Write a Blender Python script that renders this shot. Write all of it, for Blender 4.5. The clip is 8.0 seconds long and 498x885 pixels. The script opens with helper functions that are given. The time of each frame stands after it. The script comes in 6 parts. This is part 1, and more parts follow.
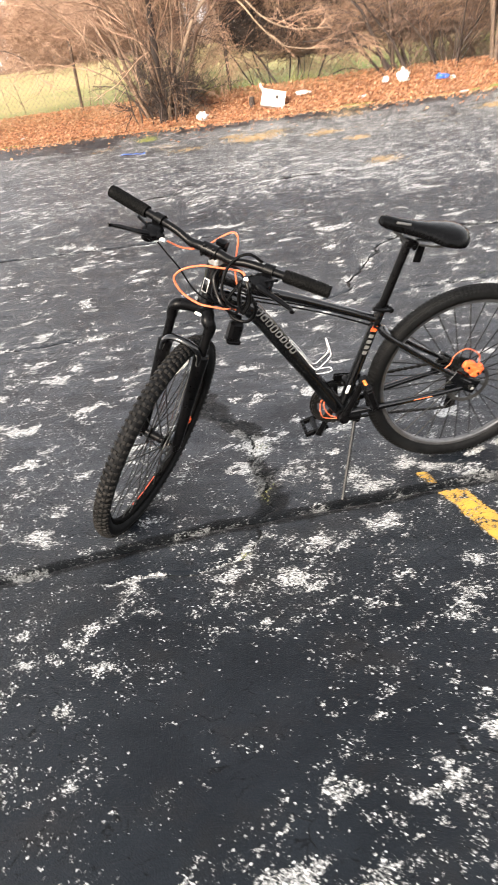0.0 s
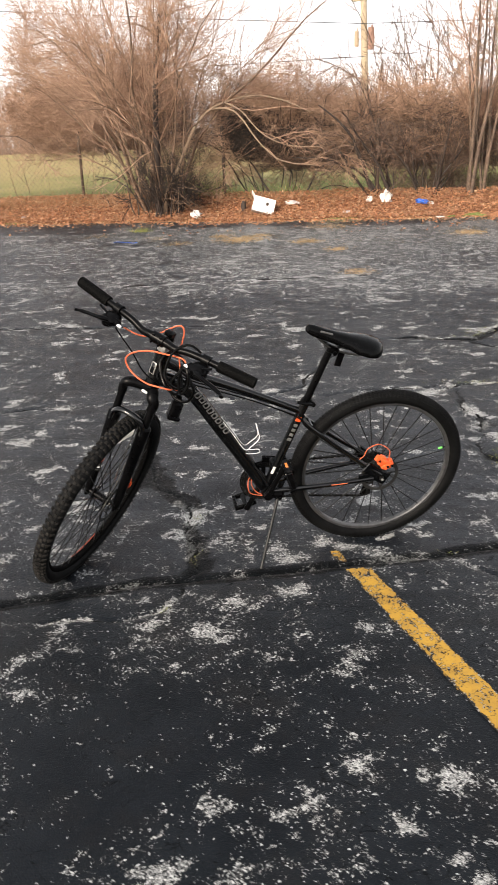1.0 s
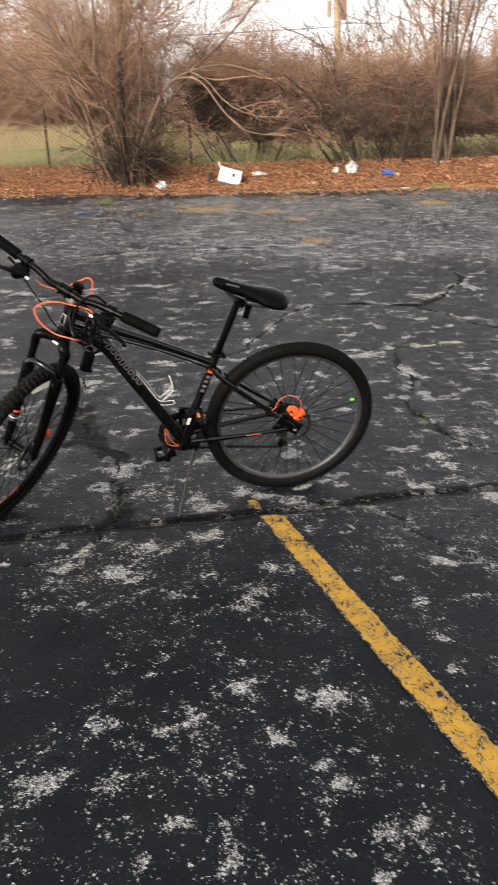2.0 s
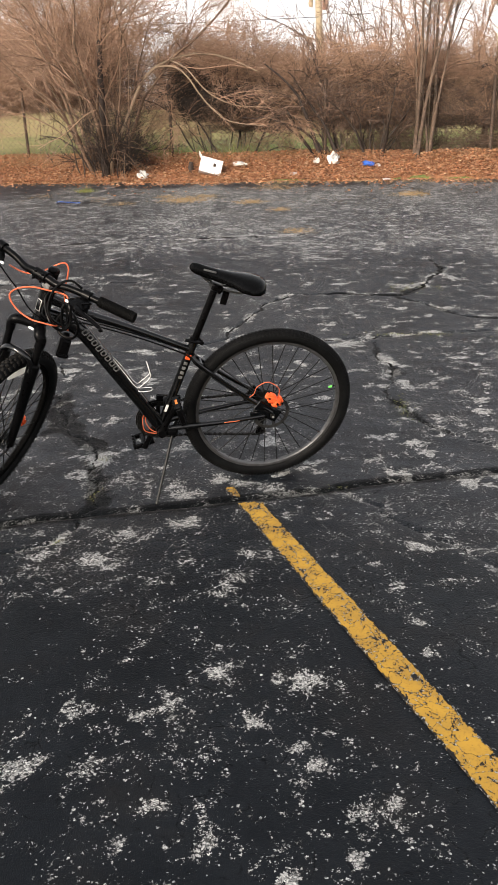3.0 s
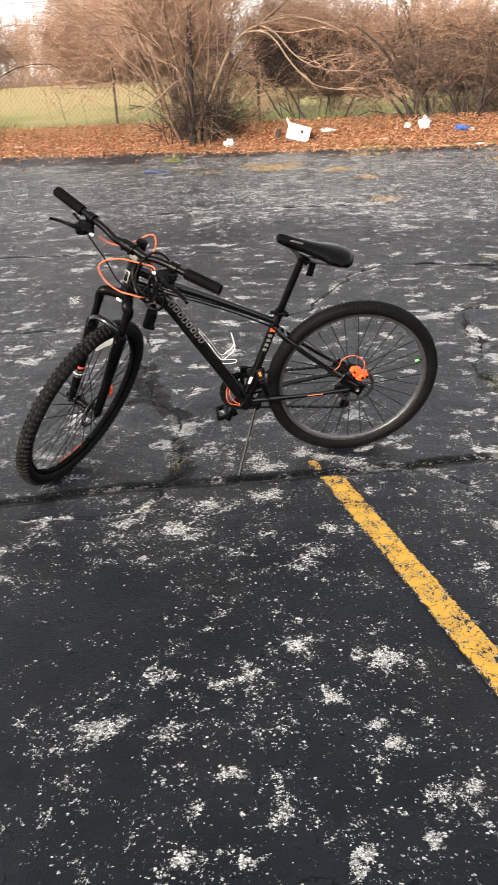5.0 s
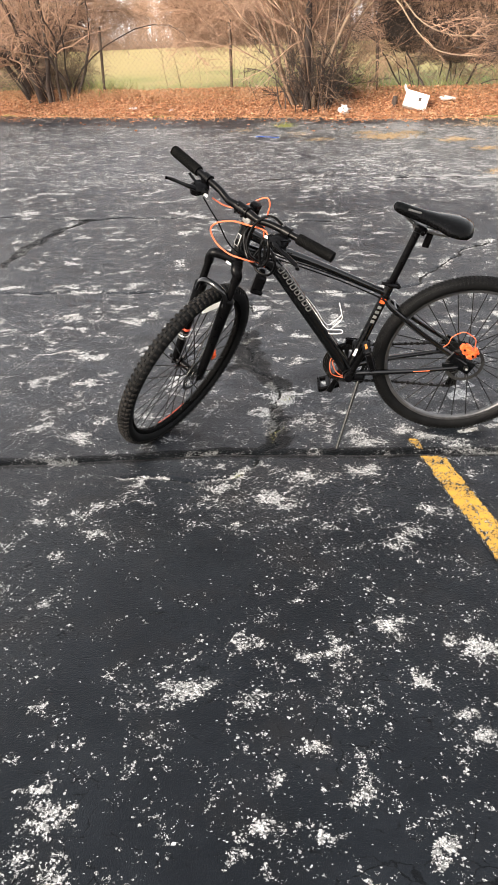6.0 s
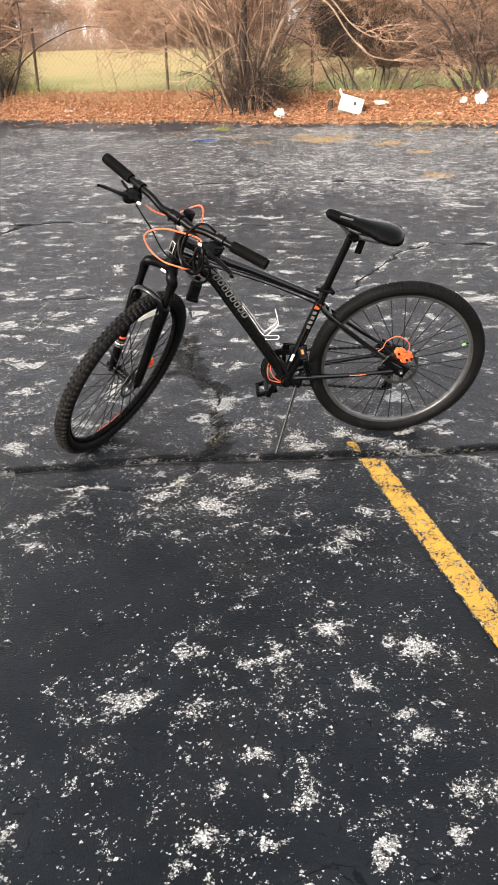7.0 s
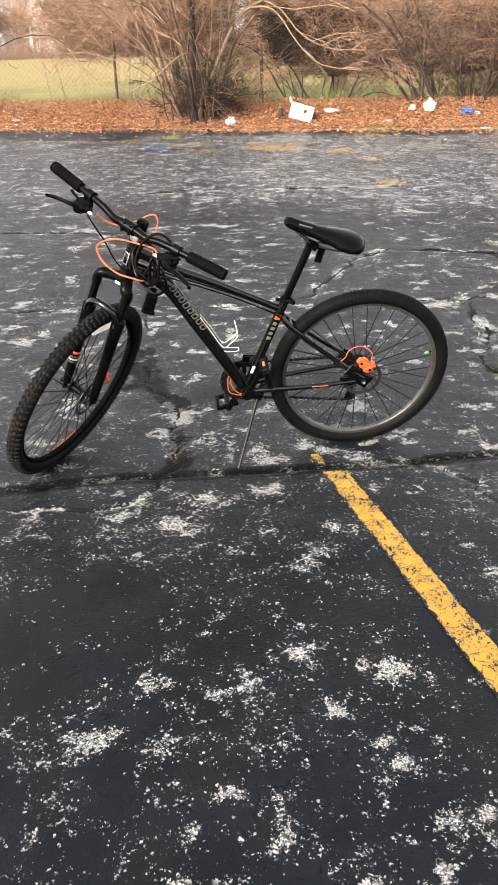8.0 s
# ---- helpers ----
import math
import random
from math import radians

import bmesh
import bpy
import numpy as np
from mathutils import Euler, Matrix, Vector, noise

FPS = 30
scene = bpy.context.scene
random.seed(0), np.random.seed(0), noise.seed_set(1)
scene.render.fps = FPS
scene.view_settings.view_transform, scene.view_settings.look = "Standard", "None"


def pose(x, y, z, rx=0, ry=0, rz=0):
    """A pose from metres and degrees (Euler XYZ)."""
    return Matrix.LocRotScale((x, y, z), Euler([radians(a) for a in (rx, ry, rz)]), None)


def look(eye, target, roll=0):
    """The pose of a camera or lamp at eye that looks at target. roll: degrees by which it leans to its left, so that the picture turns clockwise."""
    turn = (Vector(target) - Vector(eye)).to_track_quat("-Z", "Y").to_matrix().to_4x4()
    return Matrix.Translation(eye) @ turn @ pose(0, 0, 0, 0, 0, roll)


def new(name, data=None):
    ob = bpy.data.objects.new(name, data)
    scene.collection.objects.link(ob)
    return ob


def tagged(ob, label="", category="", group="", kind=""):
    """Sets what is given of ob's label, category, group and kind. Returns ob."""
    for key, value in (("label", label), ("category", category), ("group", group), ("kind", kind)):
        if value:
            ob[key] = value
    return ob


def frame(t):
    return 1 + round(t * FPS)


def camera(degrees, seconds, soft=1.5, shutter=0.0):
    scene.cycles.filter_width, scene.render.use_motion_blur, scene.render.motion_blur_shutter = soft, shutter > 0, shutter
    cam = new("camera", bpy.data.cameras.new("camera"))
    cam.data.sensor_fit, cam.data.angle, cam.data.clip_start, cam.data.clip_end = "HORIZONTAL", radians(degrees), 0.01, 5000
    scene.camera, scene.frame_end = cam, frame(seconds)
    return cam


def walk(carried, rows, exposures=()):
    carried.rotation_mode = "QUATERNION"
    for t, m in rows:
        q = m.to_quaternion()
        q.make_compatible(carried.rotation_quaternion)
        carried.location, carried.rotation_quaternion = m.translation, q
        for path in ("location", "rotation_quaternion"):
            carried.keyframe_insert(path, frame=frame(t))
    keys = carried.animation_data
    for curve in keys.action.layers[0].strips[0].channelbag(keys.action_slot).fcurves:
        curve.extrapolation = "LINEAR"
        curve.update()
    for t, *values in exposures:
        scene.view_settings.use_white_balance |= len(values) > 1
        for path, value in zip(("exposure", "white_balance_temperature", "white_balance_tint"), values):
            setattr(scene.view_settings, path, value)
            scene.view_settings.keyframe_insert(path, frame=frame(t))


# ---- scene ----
cam = camera(34.4, 8.0, soft=1.3, shutter=0.35)
PATH = [
    (0, (0.38, -0.059, 1.472), (-0.005, 1.712, 0.627), -8.3),
    (0.5, (0.436, -0.289, 1.505), (0.149, 1.541, 0.752), -3.8),
    (1, (0.592, -0.391, 1.542), (0.278, 1.476, 0.896), -2.0),
    (1.5, (0.807, -0.468, 1.488), (0.45, 1.381, 0.816), -1.2),
    (2, (0.873, -0.489, 1.472), (0.608, 1.365, 0.77), -1.9),
    (2.2, (0.879, -0.484, 1.464), (0.678, 1.371, 0.745), -1.6),
    (3.3, (0.89, -0.492, 1.449), (0.639, 1.356, 0.725), -1.2),
    (3.5, (0.888, -0.485, 1.447), (0.579, 1.354, 0.722), -1.6),
    (4, (0.893, -0.482, 1.44), (0.524, 1.34, 0.704), -2.7),
    (4.2, (0.904, -0.485, 1.44), (0.548, 1.335, 0.692), -3.0),
    (5.3, (0.865, -0.472, 1.46), (0.364, 1.294, 0.665), -2.6),
    (5.5, (0.853, -0.463, 1.457), (0.277, 1.276, 0.655), -2.6),
    (6, (0.84, -0.457, 1.44), (0.213, 1.245, 0.599), -1.7),
    (6.5, (0.852, -0.459, 1.437), (0.285, 1.253, 0.572), -1.1),
    (7, (0.863, -0.448, 1.457), (0.364, 1.298, 0.617), -1.2),
    (7.5, (0.866, -0.432, 1.453), (0.407, 1.335, 0.637), -1.1),
    (8, (0.825, -0.355, 1.444), (0.425, 1.423, 0.619), -1.3),
]
walk(cam, [(t, look(eye, target, roll)) for t, eye, target, roll in PATH],
     exposures=[(0.0, 2.00), (0.5, 1.87), (1.0, 1.02), (1.5, 0.72), (2.0, 0.76), (3.5, 0.84), (4.2, 0.98), (5.3, 1.53), (6.0, 1.66), (6.6, 1.66), (7.0, 1.60), (7.5, 1.58), (8.0, 1.56)])

# ---- sky and sun: thin overcast, a low warm sun behind the camera ----
world = bpy.data.worlds.new("sky")
scene.world = world
world.use_nodes = True
wn, wl = world.node_tree.nodes, world.node_tree.links
sky = wn.new("ShaderNodeTexSky")
sky.sky_type = "NISHITA"
sky.sun_disc = False
sky.sun_elevation, sky.sun_rotation = radians(24), radians(205)
sky.air_density, sky.dust_density, sky.ozone_density = 1.0, 4.0, 1.0
soft_sky = wn.new("ShaderNodeHueSaturation")
soft_sky.inputs["Saturation"].default_value = 0.38
wl.new(sky.outputs[0], soft_sky.inputs["Color"])
# thin cloud: a pale veil that thickens towards the horizon
way, rise, veil, cloudy = (wn.new("ShaderNode" + k) for k in ("TexCoord", "SeparateXYZ", "MapRange", "Mix"))
cloudy.data_type = "RGBA"
wl.new(way.outputs["Generated"], rise.inputs[0])
for k, v in (("From Min", 0.0), ("From Max", 0.6), ("To Min", 0.85), ("To Max", 0.25)):
    veil.inputs[k].default_value = v
wl.new(rise.outputs["Z"], veil.inputs["Value"])
wl.new(veil.outputs["Result"], cloudy.inputs[0])
wl.new(soft_sky.outputs[0], cloudy.inputs[6])
cloudy.inputs[7].default_value = (7.6, 7.3, 7.1, 1.0)
wl.new(cloudy.outputs[2], wn["Background"].inputs["Color"])
wn["Background"].inputs["Strength"].default_value = 0.15
sun = new("sun", bpy.data.lights.new("sun", "SUN"))
sun.data.energy, sun.data.angle, sun.data.color = 2.4, radians(14), (1.0, 0.84, 0.66)
sun.matrix_world = look((-9, -19, 10), (0, 0, 0))


# ---- helpers for materials ----
def material(name):
    m = bpy.data.materials.new(name)
    m.use_nodes = True
    return m, m.node_tree.nodes, m.node_tree.links, m.node_tree.nodes["Principled BSDF"]


def noise_node(nodes, links, scale, detail=4.0, rough=0.55, coords="Object", stretch=None):
    tc = nodes.new("ShaderNodeTexCoord")
    n = nodes.new("ShaderNodeTexNoise")
    n.inputs["Scale"].default_value, n.inputs["Detail"].default_value, n.inputs["Roughness"].default_value = scale, detail, rough
    if stretch:
        mp = nodes.new("ShaderNodeMapping")
        mp.inputs["Scale"].default_value = stretch
        links.new(tc.outputs[coords], mp.inputs["Vector"])
        links.new(mp.outputs[0], n.inputs["Vector"])
    else:
        links.new(tc.outputs[coords], n.inputs["Vector"])
    return n.outputs["Fac"]


def calc(nodes, links, op, a, b=None, clamp=False):
    n = nodes.new("ShaderNodeMath")
    n.operation, n.use_clamp = op, clamp
    for i, v in enumerate((a, b)):
        if v is None:
            continue
        if isinstance(v, (int, float)):
            n.inputs[i].default_value = v
        else:
            links.new(v, n.inputs[i])
    return n.outputs[0]


def step(nodes, links, v, lo, hi, a=0.0, b=1.0):
    n = nodes.new("ShaderNodeMapRange")
    n.interpolation_type = "SMOOTHSTEP"
    for k, x in (("From Min", lo), ("From Max", hi), ("To Min", a), ("To Max", b)):
        n.inputs[k].default_value = x
    links.new(v, n.inputs["Value"])
    return n.outputs["Result"]


def mix(nodes, links, fac, a, b):
    n = nodes.new("ShaderNodeMix")
    n.data_type = "RGBA"
    for sock, v in ((n.inputs[0], fac), (n.inputs[6], a), (n.inputs[7], b)):
        if isinstance(v, (int, float)):
            sock.default_value = v
        elif isinstance(v, tuple):
            sock.default_value = (*v, 1.0)
        else:
            links.new(v, sock)
    return n.outputs[2]


def attribute(nodes, name):
    n = nodes.new("ShaderNodeAttribute")
    n.attribute_name = name
    return n.outputs["Fac"]


def bump(nodes, links, bsdf, height, distance, strength=1.0):
    n = nodes.new("ShaderNodeBump")
    n.inputs["Distance"].default_value, n.inputs["Strength"].default_value = distance, strength
    links.new(height, n.inputs["Height"])
    links.new(n.outputs[0], bsdf.inputs["Normal"])


def simple(name, dark, light, rough, metal=0.0, scale=60.0, relief=0.0004, coat=0.0, dust=0.0, gloss=0.5):
    """A surface with grain at two scales, and dust in its hollows."""
    m, nd, lk, bs = material(name)
    a, b = noise_node(nd, lk, scale, 5.0, 0.6), noise_node(nd, lk, scale * 0.13, 3.0)
    f = calc(nd, lk, "ADD", calc(nd, lk, "MULTIPLY", a, 0.6), calc(nd, lk, "MULTIPLY", b, 0.4))
    f = step(nd, lk, f, 0.3, 0.7)
    col = mix(nd, lk, f, dark, light)
    if dust:
        col = mix(nd, lk, step(nd, lk, b, 0.45, 0.75, 0.0, dust), col, (0.26, 0.23, 0.19))
    lk.new(col, bs.inputs["Base Color"])
    lk.new(step(nd, lk, a, 0.2, 0.8, max(rough - 0.05, 0.02), rough + 0.05), bs.inputs["Roughness"])
    bs.inputs["Metallic"].default_value = metal
    bs.inputs["Coat Weight"].default_value = coat
    bs.inputs["Specular IOR Level"].default_value = gloss
    bs.inputs["Coat Roughness"].default_value = 0.12
    if relief:
        bump(nd, lk, bs, a, relief, 0.6)
    return m


def per_island(name, colours, rough):
    """One colour for each loose piece (leaf, blade, twig), out of a few."""
    m, nd, lk, bs = material(name)
    g = nd.new("ShaderNodeNewGeometry")
    r = nd.new("ShaderNodeValToRGB")
    while len(r.color_ramp.elements) < len(colours):
        r.color_ramp.elements.new(0.5)
    for i, c in enumerate(colours):
        r.color_ramp.elements[i].position = i / (len(colours) - 1)
        r.color_ramp.elements[i].color = (*c, 1)
    lk.new(g.outputs["Random Per Island"], r.inputs["Fac"])
    n = noise_node(nd, lk, 9.0, 4.0)
    dim = mix(nd, lk, step(nd, lk, n, 0.35, 0.7, 0.0, 0.5), r.outputs["Color"], tuple(0.55 * x for x in colours[0]))
    lk.new(dim, bs.inputs["Base Color"])
    bs.inputs["Roughness"].default_value = rough
    return m


# ---- materials ----
def asphalt_material():
    m, nd, lk, bs = material("worn_sealed_asphalt")
    big, mid = noise_node(nd, lk, 0.9, 3.0), noise_node(nd, lk, 7.0, 4.0, 0.6)
    fine, grit = noise_node(nd, lk, 24.0, 4.0, 0.62), noise_node(nd, lk, 260.0, 2.0)
    swirl = noise_node(nd, lk, 2.6, 6.0, 0.65)
    tc, vor = nd.new("ShaderNodeTexCoord"), nd.new("ShaderNodeTexVoronoi")
    vor.inputs["Scale"].default_value = 215.0
    warp, shift = nd.new("ShaderNodeTexNoise"), nd.new("ShaderNodeMixRGB")
    warp.inputs["Scale"].default_value, warp.inputs["Detail"].default_value = 130.0, 2.0
    lk.new(tc.outputs["Object"], warp.inputs["Vector"])
    shift.blend_type = "LINEAR_LIGHT"
    shift.inputs["Fac"].default_value = 0.007
    lk.new(tc.outputs["Object"], shift.inputs["Color1"])
    lk.new(warp.outputs["Color"], shift.inputs["Color2"])
    lk.new(shift.outputs[0], vor.inputs["Vector"])
    wear, far = attribute(nd, "wear"), attribute(nd, "far")
    blot, ragged = noise_node(nd, lk, 4.4, 6.0, 0.64), noise_node(nd, lk, 80.0, 5.0, 0.74)
    dens = calc(nd, lk, "ADD", wear, calc(nd, lk, "MULTIPLY", calc(nd, lk, "SUBTRACT", mid, 0.5), 0.72))
    dens = calc(nd, lk, "ADD", dens, calc(nd, lk, "MULTIPLY", calc(nd, lk, "SUBTRACT", big, 0.5), 0.40))
    dens = calc(nd, lk, "ADD", dens, calc(nd, lk, "MULTIPLY", calc(nd, lk, "SUBTRACT", fine, 0.5), 0.75))
    web = noise_node(nd, lk, 3.4, 4.0, 0.6)
    ridge = step(nd, lk, calc(nd, lk, "ABSOLUTE", calc(nd, lk, "SUBTRACT", web, 0.5)), 0.0, 0.020, 0.11, 0.0)
    dens = calc(nd, lk, "ADD", dens, ridge)
    # further off the coat has gone in larger blots
    dens = calc(nd, lk, "ADD", dens, calc(nd, lk, "MULTIPLY", step(nd, lk, blot, 0.585, 0.635), calc(nd, lk, "MULTIPLY", far, 1.35)))
    dens = calc(nd, lk, "ADD", dens, calc(nd, lk, "MULTIPLY", step(nd, lk, mid, 0.60, 0.66), calc(nd, lk, "MULTIPLY", far, 0.40)))
    dens = calc(nd, lk, "ADD", dens, calc(nd, lk, "MULTIPLY", step(nd, lk, fine, 0.54, 0.60), step(nd, lk, far, 0.40, 0.52, 0.0, 0.17)))
    share = calc(nd, lk, "MAXIMUM", step(nd, lk, dens, 0.05, 0.47, 0.0, 1.0), step(nd, lk, dens, -0.045, 0.12, 0.0, 0.075))
    pick = nd.new("ShaderNodeSeparateColor")
    lk.new(vor.outputs["Color"], pick.inputs[0])
    # chips break off in ragged flakes, grain by grain
    odds = calc(nd, lk, "ADD", calc(nd, lk, "MULTIPLY", step(nd, lk, ragged, 0.30, 0.70), 0.58), calc(nd, lk, "MULTIPLY", pick.outputs[0], 0.42))
    bare = step(nd, lk, calc(nd, lk, "SUBTRACT", calc(nd, lk, "MULTIPLY", calc(nd, lk, "SQRT", share), 0.72), odds), -0.015, 0.025)
    # single flakes thrown wide round the worn patches
    flake, lot = nd.new("ShaderNodeTexVoronoi"), nd.new("ShaderNodeSeparateColor")
    flake.inputs["Scale"].default_value = 92.0
    lk.new(shift.outputs[0], flake.inputs["Vector"])
    lk.new(flake.outputs["Color"], lot.inputs[0])
    reach = calc(nd, lk, "ADD", calc(nd, lk, "MULTIPLY", lot.outputs[1], 0.30), calc(nd, lk, "MULTIPLY", calc(nd, lk, "SUBTRACT", ragged, 0.42), 1.3))
    loose = calc(nd, lk, "MULTIPLY", calc(nd, lk, "LESS_THAN", lot.outputs[0], step(nd, lk, dens, -0.10, 0.16, 0.0, 0.29)), step(nd, lk, calc(nd, lk, "SUBTRACT", reach, flake.outputs["Distance"]), -0.03, 0.03))
    bare = calc(nd, lk, "MAXIMUM", bare, loose)
    bare = calc(nd, lk, "MULTIPLY", bare, step(nd, lk, vor.outputs["Distance"], 0.55, 0.80, 1.0, 0.25))
    # the coat: blue-black, with greyer scuffed swirls and dark wrinkles, paler far off
    wrinkle = noise_node(nd, lk, 5.0, 6.0, 0.7, stretch=(0.6, 2.2, 1.0))
    scuff_sheen = mix(nd, lk, step(nd, lk, wrinkle, 0.36, 0.60), (0.005, 0.0075, 0.0115), (0.038, 0.043, 0.052))
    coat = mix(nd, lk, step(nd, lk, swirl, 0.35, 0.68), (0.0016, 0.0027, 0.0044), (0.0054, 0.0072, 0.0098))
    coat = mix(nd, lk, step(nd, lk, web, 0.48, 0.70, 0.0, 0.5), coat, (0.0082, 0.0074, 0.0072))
    # grey by distance: scuffing plus the sky's grazing sheen painted into the coat
    coat = mix(nd, lk, calc(nd, lk, "MULTIPLY", far, step(nd, lk, swirl, 0.3, 0.62, 0.5, 1.5)), coat, scuff_sheen)
    coat = mix(nd, lk, step(nd, lk, grit, 0.58, 0.85, 0.0, 0.25), coat, (0.042, 0.045, 0.051))
    stone = mix(nd, lk, pick.outputs[1], (0.13, 0.135, 0.137), (0.52, 0.525, 0.515))
    stone = mix(nd, lk, step(nd, lk, swirl, 0.55, 0.75, 0.0, 0.3), stone, (0.40, 0.36, 0.29))
    col = mix(nd, lk, bare, coat, stone)
    # filled seams and open cracks
    jig = calc(nd, lk, "MULTIPLY", calc(nd, lk, "SUBTRACT", mid, 0.5), 0.05)
    seam = step(nd, lk, calc(nd, lk, "ADD", attribute(nd, "seam"), jig), 0.036, 0.060, 1.0, 0.0)
    seam_dark = calc(nd, lk, "MULTIPLY", seam, step(nd, lk, fine, 0.35, 0.65, 0.98, 0.8))
    seam_dark = calc(nd, lk, "MULTIPLY", seam_dark, step(nd, lk, bare, 0.0, 1.0, 1.0, 0.72))
    col = mix(nd, lk, seam_dark, col, (0.0022, 0.0024, 0.0027))
    jig2 = calc(nd, lk, "MULTIPLY", calc(nd, lk, "SUBTRACT", fine, 0.5), 0.02)
    crack = step(nd, lk, calc(nd, lk, "ADD", attribute(nd, "crack"), jig2), 0.002, 0.008, 1.0, 0.0)
    col = mix(nd, lk, crack, col, (0.004, 0.004, 0.004))
    # fine crazing of the old coat, in patches
    bend, craze = nd.new("ShaderNodeMixRGB"), nd.new("ShaderNodeTexVoronoi")
    sway = nd.new("ShaderNodeTexNoise")
    sway.inputs["Scale"].default_value, sway.inputs["Detail"].default_value = 9.0, 5.0
    lk.new(tc.outputs["Object"], sway.inputs["Vector"])
    bend.blend_type = "LINEAR_LIGHT"
    bend.inputs["Fac"].default_value = 0.045
    lk.new(tc.outputs["Object"], bend.inputs["Color1"])
    lk.new(sway.outputs["Color"], bend.inputs["Color2"])
    craze.feature = "DISTANCE_TO_EDGE"
    craze.inputs["Scale"].default_value = 13.0
    lk.new(bend.outputs[0], craze.inputs["Vector"])
    old = step(nd, lk, calc(nd, lk, "ADD", swirl, calc(nd, lk, "MULTIPLY", calc(nd, lk, "SUBTRACT", fine, 0.5), 0.9)), 0.46, 0.60)
    split = calc(nd, lk, "MULTIPLY", step(nd, lk, craze.outputs["Distance"], 0.006, 0.030, 1.0, 0.0), old)
    col = mix(nd, lk, calc(nd, lk, "MULTIPLY", split, 0.7), col, (0.0026, 0.0027, 0.003))
    lk.new(col, bs.inputs["Base Color"])
    r = step(nd, lk, bare, 0.0, 1.0, 0.44, 0.92)
    lk.new(r, bs.inputs["Roughness"])
    lk.new(step(nd, lk, calc(nd, lk, "MAXIMUM", calc(nd, lk, "MAXIMUM", seam, crack), calc(nd, lk, "MULTIPLY", split, 0.8)), 0.0, 1.0, 0.128, 0.045), bs.inputs["Specular IOR Level"])
    h = calc(nd, lk, "SUBTRACT", calc(nd, lk, "MULTIPLY", grit, 0.35), calc(nd, lk, "MULTIPLY", bare, 0.55))
    h = calc(nd, lk, "ADD", h, calc(nd, lk, "MULTIPLY", vor.outputs["Distance"], 0.6))
    h = calc(nd, lk, "SUBTRACT", h, calc(nd, lk, "MULTIPLY", crack, 2.0))
    h = calc(nd, lk, "ADD", h, calc(nd, lk, "MULTIPLY", swirl, 0.5))
    h = calc(nd, lk, "SUBTRACT", h, calc(nd, lk, "MULTIPLY", split, 0.35))
    h = calc(nd, lk, "ADD", h, calc(nd, lk, "MULTIPLY", fine, 0.8))
    bump(nd, lk, bs, h, 0.003, 0.6)
    return m


def line_material():
    m, nd, lk, bs = material("chipped_yellow_paint")
    a, b, c = noise_node(nd, lk, 62.0, 5.0, 0.7, stretch=(1.0, 0.55, 1.0)), noise_node(nd, lk, 8.0, 3.0), noise_node(nd, lk, 120.0, 3.0)
    y = mix(nd, lk, step(nd, lk, b, 0.3, 0.7), (0.41, 0.240, 0.034), (0.31, 0.182, 0.034))
    y = mix(nd, lk, step(nd, lk, c, 0.50, 0.75, 0.0, 0.55), y, (0.20, 0.115, 0.028))
    chip = step(nd, lk, calc(nd, lk, "ADD", a, calc(nd, lk, "MULTIPLY", b, 0.5)), 0.835, 0.865)
    edge = attribute(nd, "edge")
    tc, veins = nd.new("ShaderNodeTexCoord"), nd.new("ShaderNodeTexVoronoi")
    veins.feature = "DISTANCE_TO_EDGE"
    veins.inputs["Scale"].default_value = 17.0
    bend, shift = nd.new("ShaderNodeTexNoise"), nd.new("ShaderNodeMixRGB")
    bend.inputs["Scale"].default_value = 40.0
    lk.new(tc.outputs["Object"], bend.inputs["Vector"])
    shift.blend_type = "LINEAR_LIGHT"
    shift.inputs["Fac"].default_value = 0.03
    lk.new(tc.outputs["Object"], shift.inputs["Color1"])
    lk.new(bend.outputs["Color"], shift.inputs["Color2"])
    lk.new(shift.outputs[0], veins.inputs["Vector"])
    vein = calc(nd, lk, "MULTIPLY", step(nd, lk, veins.outputs["Distance"], 0.012, 0.055, 1.0, 0.0), step(nd, lk, c, 0.40, 0.52))
    chip = calc(nd, lk, "MAXIMUM", chip, vein)
    chip = calc(nd, lk, "MAXIMUM", chip, step(nd, lk, calc(nd, lk, "ADD", edge, calc(nd, lk, "MULTIPLY", a, 0.9)), 1.34, 1.40))
    under = mix(nd, lk, step(nd, lk, c, 0.57, 0.62), (0.010, 0.010, 0.011), (0.30, 0.295, 0.28))
    lk.new(mix(nd, lk, chip, y, under), bs.inputs["Base Color"])
    bs.inputs["Roughness"].default_value = 0.7
    bs.inputs["Specular IOR Level"].default_value = 0.15
    bump(nd, lk, bs, calc(nd, lk, "SUBTRACT", calc(nd, lk, "MULTIPLY", c, 0.4), chip), 0.0015, 0.7)
    return m


